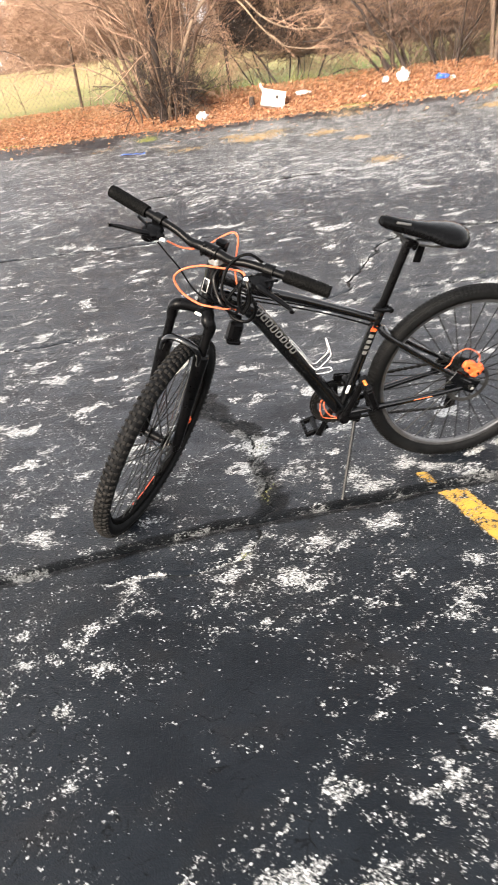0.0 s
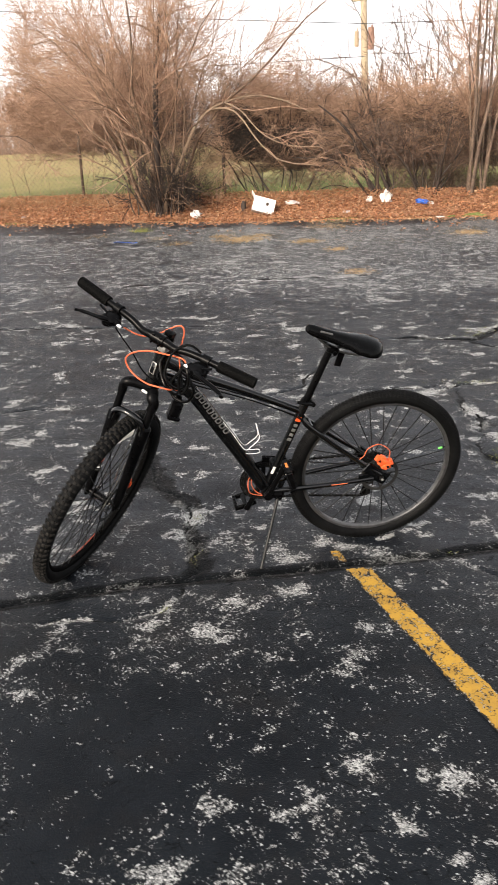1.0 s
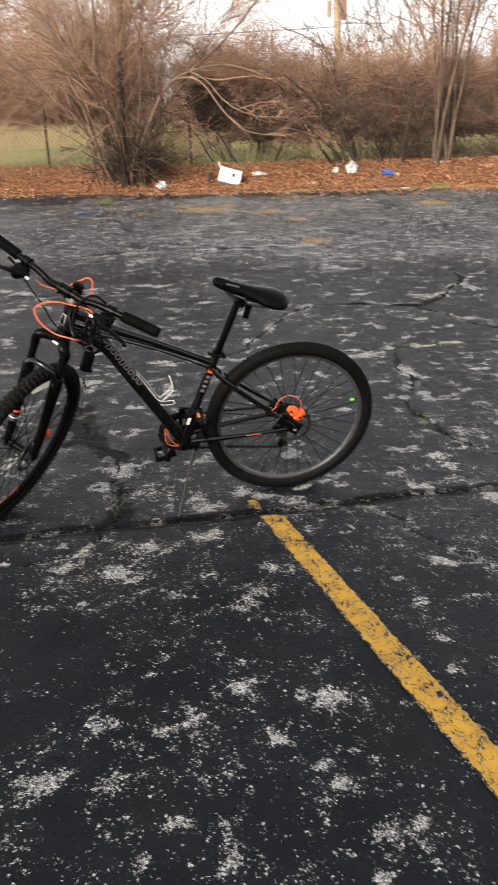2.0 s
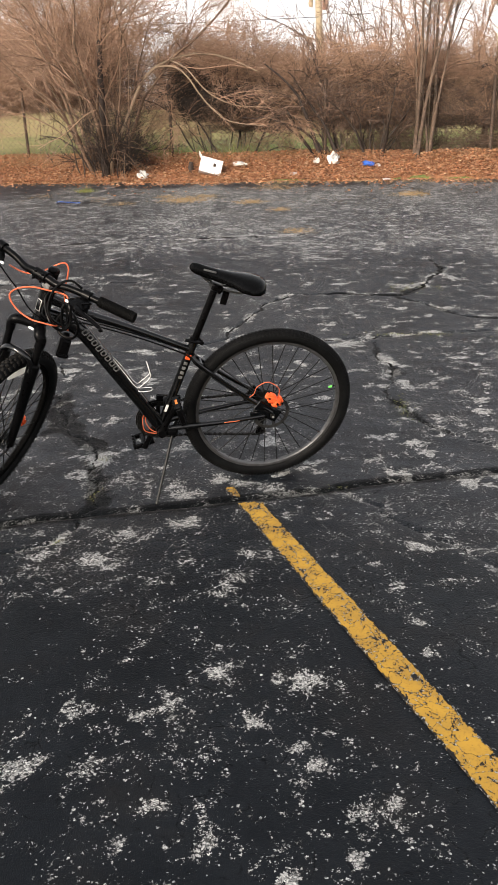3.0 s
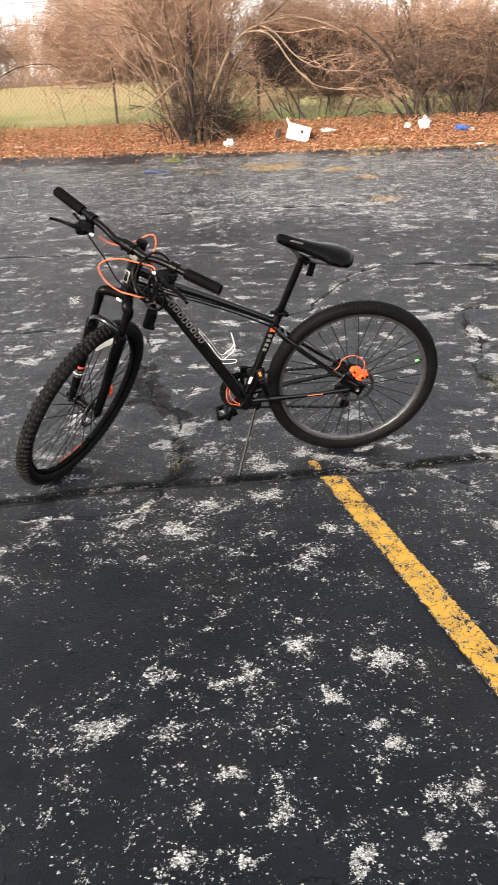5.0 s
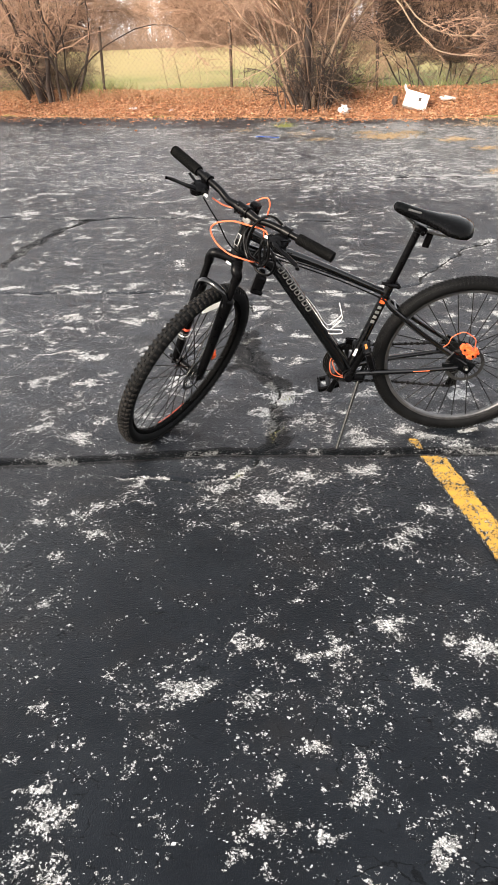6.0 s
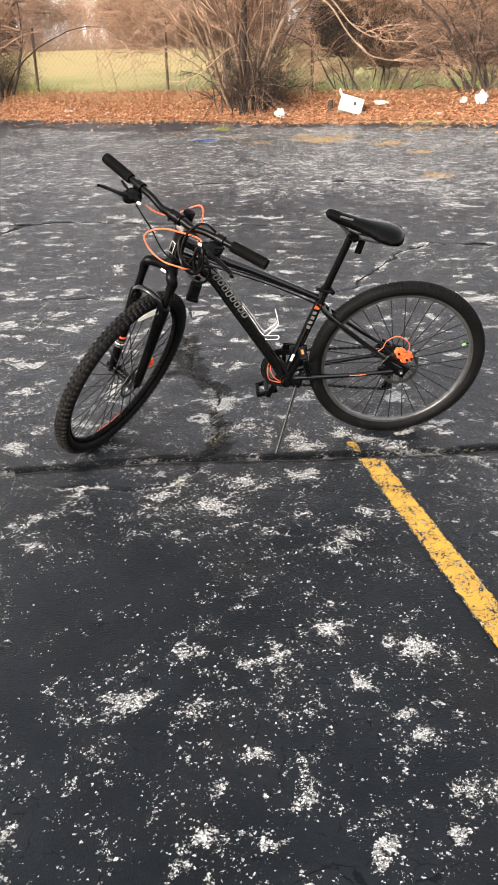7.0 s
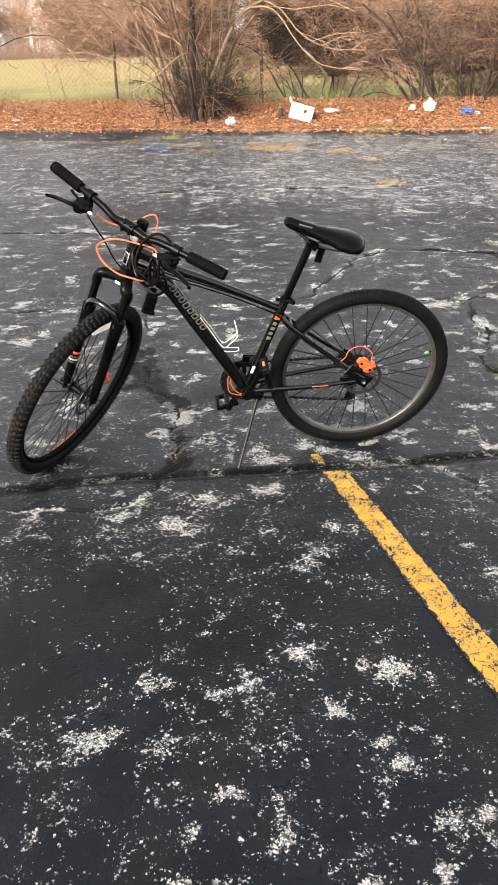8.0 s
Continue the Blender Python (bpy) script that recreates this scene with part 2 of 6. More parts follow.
def field_material():
    m, nd, lk, bs = material("winter_grass")
    a, b, c = noise_node(nd, lk, 0.12, 4.0), noise_node(nd, lk, 1.6, 5.0, 0.6), noise_node(nd, lk, 30.0, 4.0, 0.6)
    g = mix(nd, lk, step(nd, lk, b, 0.3, 0.7), (0.098, 0.132, 0.042), (0.168, 0.174, 0.061))
    t = mix(nd, lk, step(nd, lk, c, 0.3, 0.7), (0.245, 0.195, 0.088), (0.325, 0.258, 0.122))
    tc, sep = nd.new("ShaderNodeTexCoord"), nd.new("ShaderNodeSeparateXYZ")
    lk.new(tc.outputs["Object"], sep.inputs[0])
    far = step(nd, lk, calc(nd, lk, "ADD", sep.outputs["Y"], calc(nd, lk, "MULTIPLY", calc(nd, lk, "SUBTRACT", a, 0.5), 40.0)), 24.0, 44.0)
    lk.new(mix(nd, lk, far, g, t), bs.inputs["Base Color"])
    bs.inputs["Roughness"].default_value = 0.95
    bs.inputs["Specular IOR Level"].default_value = 0.1
    bump(nd, lk, bs, c, 0.03, 0.8)
    return m


def reflector_material():
    """White prismatic plastic that lets some light through."""
    m, nd, lk, bs = material("clear_reflector_plastic")
    grain = noise_node(nd, lk, 400.0, 2.0)
    white = mix(nd, lk, grain, (0.80, 0.80, 0.77), (0.90, 0.90, 0.88))
    lk.new(white, bs.inputs["Base Color"])
    bs.inputs["Roughness"].default_value = 0.25
    glow, both = nd.new("ShaderNodeBsdfTranslucent"), nd.new("ShaderNodeMixShader")
    lk.new(white, glow.inputs["Color"])
    both.inputs["Fac"].default_value = 0.6
    lk.new(bs.outputs[0], both.inputs[1])
    lk.new(glow.outputs[0], both.inputs[2])
    lk.new(both.outputs[0], nd["Material Output"].inputs["Surface"])
    return m


CLEAR_REFLECTOR = reflector_material()
ASPHALT, YELLOW, FIELD = asphalt_material(), line_material(), field_material()
LEAF = per_island("fallen_leaves", [(0.17, 0.075, 0.042), (0.42, 0.17, 0.075), (0.27, 0.13, 0.072), (0.52, 0.24, 0.11), (0.36, 0.20, 0.12), (0.56, 0.37, 0.22)], 0.75)
STRAW = per_island("dry_grass", [(0.30, 0.21, 0.11), (0.42, 0.30, 0.17), (0.24, 0.17, 0.09), (0.36, 0.23, 0.12)], 0.85)
STALK = per_island("dead_weed_stalks", [(0.20, 0.105, 0.055), (0.36, 0.19, 0.095), (0.30, 0.19, 0.10), (0.44, 0.28, 0.15)], 0.85)
GREEN = per_island("green_weeds", [(0.10, 0.13, 0.035), (0.19, 0.20, 0.06), (0.24, 0.21, 0.085)], 0.8)
BARK = simple("grey_brown_bark", (0.095, 0.060, 0.041), (0.25, 0.162, 0.108), 0.9, scale=25.0, relief=0.004)
BROWN_BARK = simple("brown_bark", (0.052, 0.036, 0.027), (0.17, 0.115, 0.080), 0.9, scale=25.0, relief=0.004)
PALE_BARK = simple("tan_bark", (0.14, 0.096, 0.064), (0.28, 0.20, 0.135), 0.85, scale=25.0, relief=0.003)
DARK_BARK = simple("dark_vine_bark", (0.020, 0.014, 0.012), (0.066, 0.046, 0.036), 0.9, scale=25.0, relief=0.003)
TWIG = per_island("twigs", [(0.22, 0.132, 0.090), (0.43, 0.268, 0.180), (0.54, 0.345, 0.232), (0.33, 0.202, 0.138)], 0.85)
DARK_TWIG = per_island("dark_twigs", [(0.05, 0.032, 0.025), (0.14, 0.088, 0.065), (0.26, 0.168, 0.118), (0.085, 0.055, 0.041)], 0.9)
FAR_TWIG = per_island("far_twigs", [(0.26, 0.175, 0.125), (0.38, 0.26, 0.19), (0.32, 0.21, 0.155)], 0.9)
GALV = simple("weathered_dark_wire", (0.06, 0.05, 0.042), (0.13, 0.11, 0.09), 0.7, 0.1)
RUSTY = simple("dark_weathered_steel", (0.035, 0.025, 0.02), (0.10, 0.065, 0.045), 0.8, 0.2, scale=30.0)
POLE = simple("weathered_pole_wood", (0.30, 0.235, 0.16), (0.46, 0.37, 0.265), 0.9, scale=12.0, relief=0.004)
CAN = simple("rusty_painted_can", (0.22, 0.11, 0.08), (0.38, 0.22, 0.17), 0.7, scale=14.0)
CAN_TAN = simple("tan_painted_can", (0.34, 0.25, 0.17), (0.46, 0.36, 0.26), 0.7, scale=14.0)
CABLE = simple("line_wire", (0.02, 0.02, 0.02), (0.05, 0.05, 0.05), 0.6)
CARD = simple("white_foam_board", (0.74, 0.73, 0.71), (0.86, 0.85, 0.83), 0.7, scale=10.0)
PLASTIC_WHITE = simple("white_plastic_bag", (0.44, 0.43, 0.42), (0.78, 0.77, 0.75), 0.5, scale=24.0, relief=0.012)
PLASTIC_BLUE = simple("blue_plastic", (0.02, 0.07, 0.36), (0.04, 0.16, 0.60), 0.4, scale=14.0)
PLASTIC_GREY = simple("dull_plastic", (0.30, 0.27, 0.28), (0.46, 0.42, 0.42), 0.6, scale=14.0)

PAINT = simple("gloss_black_paint", (0.0010, 0.0011, 0.0013), (0.0020, 0.0022, 0.0026), 0.13, scale=40.0, relief=0.0, dust=0.0008, gloss=0.42)
MATT = simple("matt_black_metal", (0.0010, 0.0010, 0.0012), (0.0022, 0.0022, 0.0025), 0.30, scale=80.0, relief=0.0, dust=0.0012, gloss=0.09)
RUBBER = simple("tyre_rubber", (0.0018, 0.0018, 0.0019), (0.0054, 0.0056, 0.0059), 0.62, scale=70.0, relief=0.0004, dust=0.006, gloss=0.09)
TREAD = simple("dusty_tread_rubber", (0.006, 0.0058, 0.0055), (0.019, 0.018, 0.017), 0.8, scale=85.0, relief=0.0004, dust=0.030, gloss=0.08)
GRIP = simple("grip_rubber", (0.0012, 0.0012, 0.0012), (0.0028, 0.0028, 0.0028), 0.7, scale=120.0, relief=0.0006, dust=0.0025, gloss=0.06)
VINYL = simple("black_vinyl", (0.0012, 0.0012, 0.0014), (0.0026, 0.0026, 0.0029), 0.20, scale=160.0, relief=0.0003, dust=0.0010, gloss=0.075)
RIM = simple("grey_anodised_rim", (0.052, 0.052, 0.054), (0.095, 0.095, 0.098), 0.36, 0.55, scale=50.0, relief=0.0, dust=0.01)
RIM_BLACK = simple("black_rim", (0.0015, 0.0015, 0.0015), (0.004, 0.004, 0.004), 0.9, 0.0, scale=50.0, relief=0.0, dust=0.002, gloss=0.03)
STEEL = simple("dull_steel", (0.024, 0.024, 0.024), (0.060, 0.060, 0.059), 0.38, 0.6, scale=90.0, relief=0.0)
CHAIN = simple("oiled_chain_steel", (0.002, 0.002, 0.002), (0.010, 0.0095, 0.009), 0.35, 0.2, scale=300.0, relief=0.0, gloss=0.35)
STAND = simple("dark_coated_steel", (0.004, 0.004, 0.004), (0.010, 0.010, 0.0095), 0.35, 0.0, scale=90.0, relief=0.0, gloss=0.28)
DARK_STEEL = simple("dark_steel", (0.003, 0.003, 0.003), (0.009, 0.009, 0.0088), 0.4, 0.2, scale=90.0, relief=0.0, gloss=0.3)
SILVER = simple("silver_alloy", (0.22, 0.22, 0.215), (0.34, 0.34, 0.33), 0.42, 0.4, scale=70.0, relief=0.0)
ORANGE = simple("orange_paint", (0.66, 0.085, 0.022), (0.76, 0.12, 0.030), 0.5, scale=90.0, relief=0.0002, gloss=0.25)
ORANGE_CABLE = simple("orange_cable_housing", (0.50, 0.10, 0.042), (0.60, 0.14, 0.06), 0.45, scale=60.0, relief=0.0, gloss=0.3)
RED_DECAL = simple("red_orange_decal", (0.55, 0.06, 0.03), (0.65, 0.10, 0.05), 0.45, scale=60.0, relief=0.0)
GREY_DECAL = simple("grey_decal", (0.055, 0.055, 0.056), (0.085, 0.085, 0.085), 0.5, scale=60.0, relief=0.0)
PALE_DECAL = simple("pale_grey_decal", (0.080, 0.079, 0.077), (0.13, 0.128, 0.125), 0.5, scale=60.0, relief=0.0)
WHITE_DECAL = simple("white_decal", (0.66, 0.66, 0.66), (0.80, 0.80, 0.79), 0.5, scale=60.0, relief=0.0)
WIRE_WHITE = simple("white_coated_wire", (0.66, 0.66, 0.65), (0.82, 0.82, 0.81), 0.4, scale=60.0, relief=0.0)
REFLECTOR = simple("amber_reflector", (0.36, 0.10, 0.015), (0.45, 0.14, 0.02), 0.25, scale=60.0, relief=0.0)
LIME = simple("green_plastic_cap", (0.10, 0.60, 0.08), (0.16, 0.75, 0.12), 0.4, scale=60.0, relief=0.0)


# ---- geometry helpers ----
class Geo:
    """Vertices and faces that are joined into one mesh."""

    def __init__(self):
        self.v, self.f = [], []

    def add(self, verts, faces):
        n = len(self.v)
        self.v += [tuple(p) for p in verts]
        self.f += [tuple(i + n for i in f) for f in faces]
        return self


def tube(g, pts, r, n=10, closed=False, flat=1.0, flat_dir=None):
    """A round tube along pts; r: one radius or one a point. flat: its width across flat_dir, as a share."""
    pts = [Vector(p) for p in pts]
    k = len(pts)
    rs = [r] * k if isinstance(r, (int, float)) else list(r)
    tang = []
    for i in range(k):
        a = pts[i - 1] if (i or closed) else pts[i]
        b = pts[(i + 1) % k] if (i < k - 1 or closed) else pts[i]
        tang.append((b - a).normalized())
    side = Vector(flat_dir) if flat_dir else (Vector((0, 0, 1)) if abs(tang[0].z) < 0.9 else Vector((1, 0, 0)))
    verts, faces = [], []
    for i in range(k):
        side = (side - tang[i] * side.dot(tang[i])).normalized()
        up = tang[i].cross(side)
        for j in range(n):
            a = 2 * math.pi * j / n
            verts.append(pts[i] + side * (rs[i] * flat * math.cos(a)) + up * (rs[i] * math.sin(a)))
    for i in range(k if closed else k - 1):
        o, p = i * n, ((i + 1) % k) * n
        for j in range(n):
            faces.append((o + j, o + (j + 1) % n, p + (j + 1) % n, p + j))
    if not closed:
        faces.append(tuple(reversed(range(n))))
        faces.append(tuple((k - 1) * n + j for j in range(n)))
    return g.add(verts, faces)


def smooth_path(pts, per=6):
    """Points on a smooth curve through pts."""
    p = [Vector(pts[0])] + [Vector(q) for q in pts] + [Vector(pts[-1])]
    out = []
    for i in range(1, len(p) - 2):
        for j in range(per):
            t = j / per
            a, b, c, d = p[i - 1], p[i], p[i + 1], p[i + 2]
            out.append(0.5 * ((2 * b) + (c - a) * t + (2 * a - 5 * b + 4 * c - d) * t * t + (3 * b - a - 3 * c + d) * t ** 3))
    return out + [p[-2]]


def lathe(g, profile, centre, axis, n=48, closed=False):
    """Turns a profile of (along the axis, radius) round the axis."""
    axis = Vector(axis).normalized()
    s = (Vector((0, 0, 1)) if abs(axis.z) < 0.9 else Vector((1, 0, 0)))
    s = (s - axis * s.dot(axis)).normalized()
    u, c, k = axis.cross(s), Vector(centre), len(profile)
    verts, faces = [], []
    for j in range(n):
        a = 2 * math.pi * j / n
        w = s * math.cos(a) + u * math.sin(a)
        verts += [c + axis * h + w * r for h, r in profile]
    for j in range(n):
        o, p = j * k, ((j + 1) % n) * k
        for i in range(k if closed else k - 1):
            i2 = (i + 1) % k
            faces.append((o + i, o + i2, p + i2, p + i))
    if not closed:
        for i, flip in ((0, False), (k - 1, True)):
            ring = [j * k + i for j in range(n)]
            if profile[i][1] > 1e-5:
                faces.append(tuple(reversed(ring)) if flip else tuple(ring))
    return g.add(verts, faces)


def block(g, centre, size, x=(1, 0, 0), y=(0, 1, 0), bevel=0.15):
    """A box with bevelled edges, its axes along x, y and their normal."""
    x = Vector(x).normalized()
    y = Vector(y)
    y = (y - x * y.dot(x)).normalized()
    z, c = x.cross(y), Vector(centre)
    hx, hy, hz = (s / 2 for s in size)
    b = bevel * min(size)
    rings = []
    for h, k in ((-hz, b), (-hz + b, 0.0), (hz - b, 0.0), (hz, b)):
        a, d = hx - k, hy - k
        ring = [(a - b, -d), (a, -d + b), (a, d - b), (a - b, d), (-a + b, d), (-a, d - b), (-a, -d + b), (-a + b, -d)]
        rings.append([c + x * p + y * q + z * h for p, q in ring])
    verts = [p for ring in rings for p in ring]
    faces = [tuple(reversed(range(8))), tuple(24 + i for i in range(8))]
    for r in range(3):
        for i in range(8):
            faces.append((r * 8 + i, r * 8 + (i + 1) % 8, r * 8 + 8 + (i + 1) % 8, r * 8 + 8 + i))
    return g.add(verts, faces)


def mesh_of(name, g, mat, sharp=38):
    me = bpy.data.meshes.new(name)
    me.from_pydata(g.v, [], g.f)
    me.polygons.foreach_set("use_smooth", [True] * len(me.polygons))
    me.update()
    me.set_sharp_from_angle(angle=radians(sharp))
    me.materials.append(mat)
    return me


def part(name, g, mat, parent=None, label="", turn=None):
    ob = new(name, mesh_of(name, g, mat))
    if parent:
        ob.parent = parent
    if turn is not None:
        ob.matrix_basis = turn
    return tagged(ob, label) if label else ob


def raw_mesh(name, verts, quads, mat, smooth=False):
    """A mesh out of arrays: verts (n, 3), quads (m, 4)."""
    me = bpy.data.meshes.new(name)
    verts, quads = np.asarray(verts, dtype=np.float32), np.asarray(quads, dtype=np.int32)
    me.vertices.add(len(verts))
    me.vertices.foreach_set("co", verts.ravel())
    me.loops.add(quads.size)
    me.loops.foreach_set("vertex_index", quads.ravel())
    me.polygons.add(len(quads))
    me.polygons.foreach_set("loop_start", np.arange(0, quads.size, quads.shape[1], dtype=np.int32))
    me.polygons.foreach_set("use_smooth", np.full(len(quads), smooth))
    me.update(calc_edges=True)
    me.materials.append(mat)
    return me


def wave(x, y, seed, size):
    """Smooth value noise between 0 and 1 on arrays."""
    rng = np.random.default_rng(seed)
    table = rng.random((64, 64))
    x, y = np.asarray(x) / size, np.asarray(y) / size
    i, j = np.floor(x).astype(int), np.floor(y).astype(int)
    a, b = x - i, y - j
    a, b = a * a * (3 - 2 * a), b * b * (3 - 2 * b)
    t = lambda p, q: table[p % 64, q % 64]
    return (t(i, j) * (1 - a) + t(i + 1, j) * a) * (1 - b) + (t(i, j + 1) * (1 - a) + t(i + 1, j + 1) * a) * b


# ---- the lie of the land ----
def grade(y):
    """The lot is level near the line and climbs gently towards the field."""
    return 0.0473 * np.log1p(np.exp((np.asarray(y, dtype=float) - 5.5) / 1.1))


def lot_edge(x):
    x = np.asarray(x, dtype=float)
    return 16.72 - np.where(x < -2, 0.13, 0.02) * (x + 2) + 0.28 * (wave(x, 0 * x, 5, 1.3) - 0.5) + 0.22 * (wave(x, 0 * x, 19, 0.35) - 0.5)


def fence_line(x):
    return 18.3 - 0.10 * (np.asarray(x, dtype=float) + 2.9)


def land(x, y):
    """The height of the soil: leaves have banked up along the fence."""
    x, y = np.asarray(x, dtype=float), np.asarray(y, dtype=float)
    bank = 0.34 * np.exp(-((y - fence_line(x)) / 0.75) ** 2)
    under = np.where(y < lot_edge(x) - 0.1, -0.07, -0.005)
    return grade(y) + bank + under + 0.05 * (wave(x, y, 9, 0.8) - 0.5) * (y > 16)


def near_path(x, y, path):
    d = np.full(x.shape, 9.0)
    for (ax, ay), (bx, by) in zip(path[:-1], path[1:]):
        vx, vy = bx - ax, by - ay
        t = np.clip(((x - ax) * vx + (y - ay) * vy) / (vx * vx + vy * vy), 0, 1)
        d = np.minimum(d, np.hypot(x - ax - t * vx, y - ay - t * vy))
    return d


SEAM = [(-6.0, 0.5), (-2.2, 1.55), (-0.82, 2.10), (-0.54, 2.23), (-0.20, 2.35), (0.14, 2.45), (0.47, 2.57), (0.83, 2.67), (1.11, 2.79), (2.6, 3.2), (6, 4.3)]
CRACKS = [
    [(-0.95, 4.6), (-0.74, 3.91), (-0.60, 3.45), (-0.36, 3.20), (-0.24, 2.97), (-0.19, 2.75), (-0.11, 2.48), (-0.14, 2.37), (-0.18, 2.14), (-0.38, 2.02), (-0.62, 2.0)],
    [(-5.0, 4.2), (-2.62, 4.42), (-1.43, 4.70), (0.11, 5.03), (1.0, 5.3)],
    [(-3.30, 5.0), (-3.48, 5.72), (-3.64, 6.36), (-3.63, 7.03), (-3.22, 7.20), (-2.29, 7.26), (-1.0, 7.35)],
    [(-0.25, 4.95), (0.02, 5.24), (0.13, 5.79), (0.27, 6.43), (0.42, 6.76), (0.92, 6.84), (1.38, 6.76), (1.65, 7.10), (1.90, 7.94), (1.80, 8.45)],
    [(1.38, 6.72), (1.59, 6.39), (1.81, 6.05), (3.2, 5.4)],
    [(1.13, 5.2), (1.21, 4.46), (1.17, 4.05), (1.27, 3.65), (1.42, 3.38), (2.4, 2.7)],
    [(0.92, 2.72), (0.98, 2.59), (1.11, 2.42), (1.34, 2.17), (1.9, 1.8)],
    [(-5.2, 6.9), (-4.36, 7.0), (-3.63, 7.03)],
    [(0.55, 4.95), (0.90, 5.11), (1.21, 5.35), (1.74, 5.49), (2.6, 5.7)],
    [(-4.2, 9.3), (-2.38, 9.52), (-1.57, 9.71), (-0.63, 9.91), (1.4, 10.3)],
    [(-7.64, 15.32), (-5.75, 14.98), (-4.30, 15.11)],
]
# pale grit that lies along hairline cracks
GRIT = [
    [(-0.62, 2.0), (-0.38, 2.02), (-0.18, 2.14), (-0.19, 2.23)],
    [(1.04, 2.27), (1.20, 2.18)],
    [(1.08, 1.95), (1.23, 1.99), (1.6, 2.05)],
    [(0.13, 5.79), (0.30, 6.43), (0.44, 6.76)],
    [(0.90, 5.11), (1.21, 5.35), (1.74, 5.49)],
    [(0.14, 2.50), (0.11, 2.68), (0.02, 2.80)],
    [(-0.80, 1.98), (-0.62, 2.00), (-0.45, 2.00)],
    [(0.18, 1.93), (0.36, 1.86), (0.50, 1.93), (0.60, 2.02)],
]
# ragged chains of worn spots
WEB = [
    [(-0.55, 1.85), (-0.61, 1.75), (-0.51, 1.64), (-0.46, 1.50)],
    [(-0.77, 1.64), (-0.65, 1.61), (-0.55, 1.50), (-0.53, 1.38), (-0.43, 1.19), (-0.36, 1.14)],
    [(0.42, 2.02), (0.49, 2.01), (0.54, 2.10), (0.62, 2.12)],
    [(0.72, 2.39), (0.77, 2.48), (0.86, 2.50)],
    [(0.30, 1.53), (0.25, 1.40), (0.29, 1.29), (0.19, 1.31), (0.16, 1.18), (0.26, 1.13)],
    [(0.17, 1.08), (0.17, 1.28), (0.26, 1.36), (0.27, 1.45)],
    [(0.07, 0.95), (0.12, 0.97), (0.20, 1.06), (0.29, 1.01)],
    [(-0.13, 0.58), (-0.04, 0.62), (0.03, 0.49), (-0.03, 0.43)],
    [(0.61, 2.04), (0.53, 1.97), (0.53, 1.83), (0.47, 1.81)],
    [(0.03, 2.15), (0.21, 2.25), (0.39, 2.43)],
    [(0.63, 1.02), (0.62, 0.90), (0.63, 0.82)],
]
# bare spots where the coat has worn off: x, y, radius
BARE = [
    (-0.00, 2.02, .055), (-0.20, 2.03, .035), (0.08, 2.23, .035), (0.26, 2.31, .054), (-0.41, 1.85, .022), (-0.50, 1.97, .022), (0.19, 1.20, .032), (0.37, 1.21, .024),
    (0.45, 1.24, .042), (0.11, 0.99, .040), (0.28, 1.02, .038), (0.41, 0.78, .030), (0.48, 0.91, .024), (0.43, 0.66, .021), (0.57, 0.68, .028), (0.10, 0.70, .018),
    (-0.05, 1.80, .014), (-0.14, 1.84, .012), (0.27, 1.43, .020), (0.31, 2.37, .037), (0.57, 2.10, .041), (0.54, 1.94, .033), (1.21, 2.19, .034)]
BARE += [
    (1.09, 1.90, .028), (1.15, 1.69, .030), (0.55, 1.41, .042), (0.81, 1.39, .055), (0.67, 1.21, .032), (0.80, 1.12, .030), (0.86, 1.07, .027), (0.60, 0.91, .027),
    (0.96, 0.93, .022), (1.04, 0.96, .016), (0.95, 0.78, .014), (0.81, 0.74, .018), (0.80, 0.70, .016), (1.17, 1.54, .022), (-0.96, 2.29, .055), (0.46, 2.71, .045), (0.61, 2.67, .075),
    (-0.56, 2.38, .045), (-0.08, 2.75, .065), (0.23, 2.60, .060), (-0.21, 0.82, .020), (-0.05, 0.74, .020), (-0.07, 0.61, .034), (-0.18, 0.65, .022), (-0.02, 0.43, .034), (0.06, 0.45, .020), (-0.01, 0.51, .030), (0.08, 0.42, .03), (-0.78, 2.58, .06), (-0.245, 2.965, .062), (0.37, 2.74, .035), (-0.03, 2.73, .035), (0.18, 2.68, .035), (0.25, 2.59, .030)]
BARE += [(0.69, 0.59, .026), (0.40, 0.57, .022), (0.94, 0.81, .022), (-0.01, 0.55, .036), (-0.36, 1.15, .022), (-0.44, 1.19, .022), (-0.79, 1.74, .03), (-0.64, 1.63, .026), (-0.50, 1.60, .026), (-0.57, 1.78, .024)]


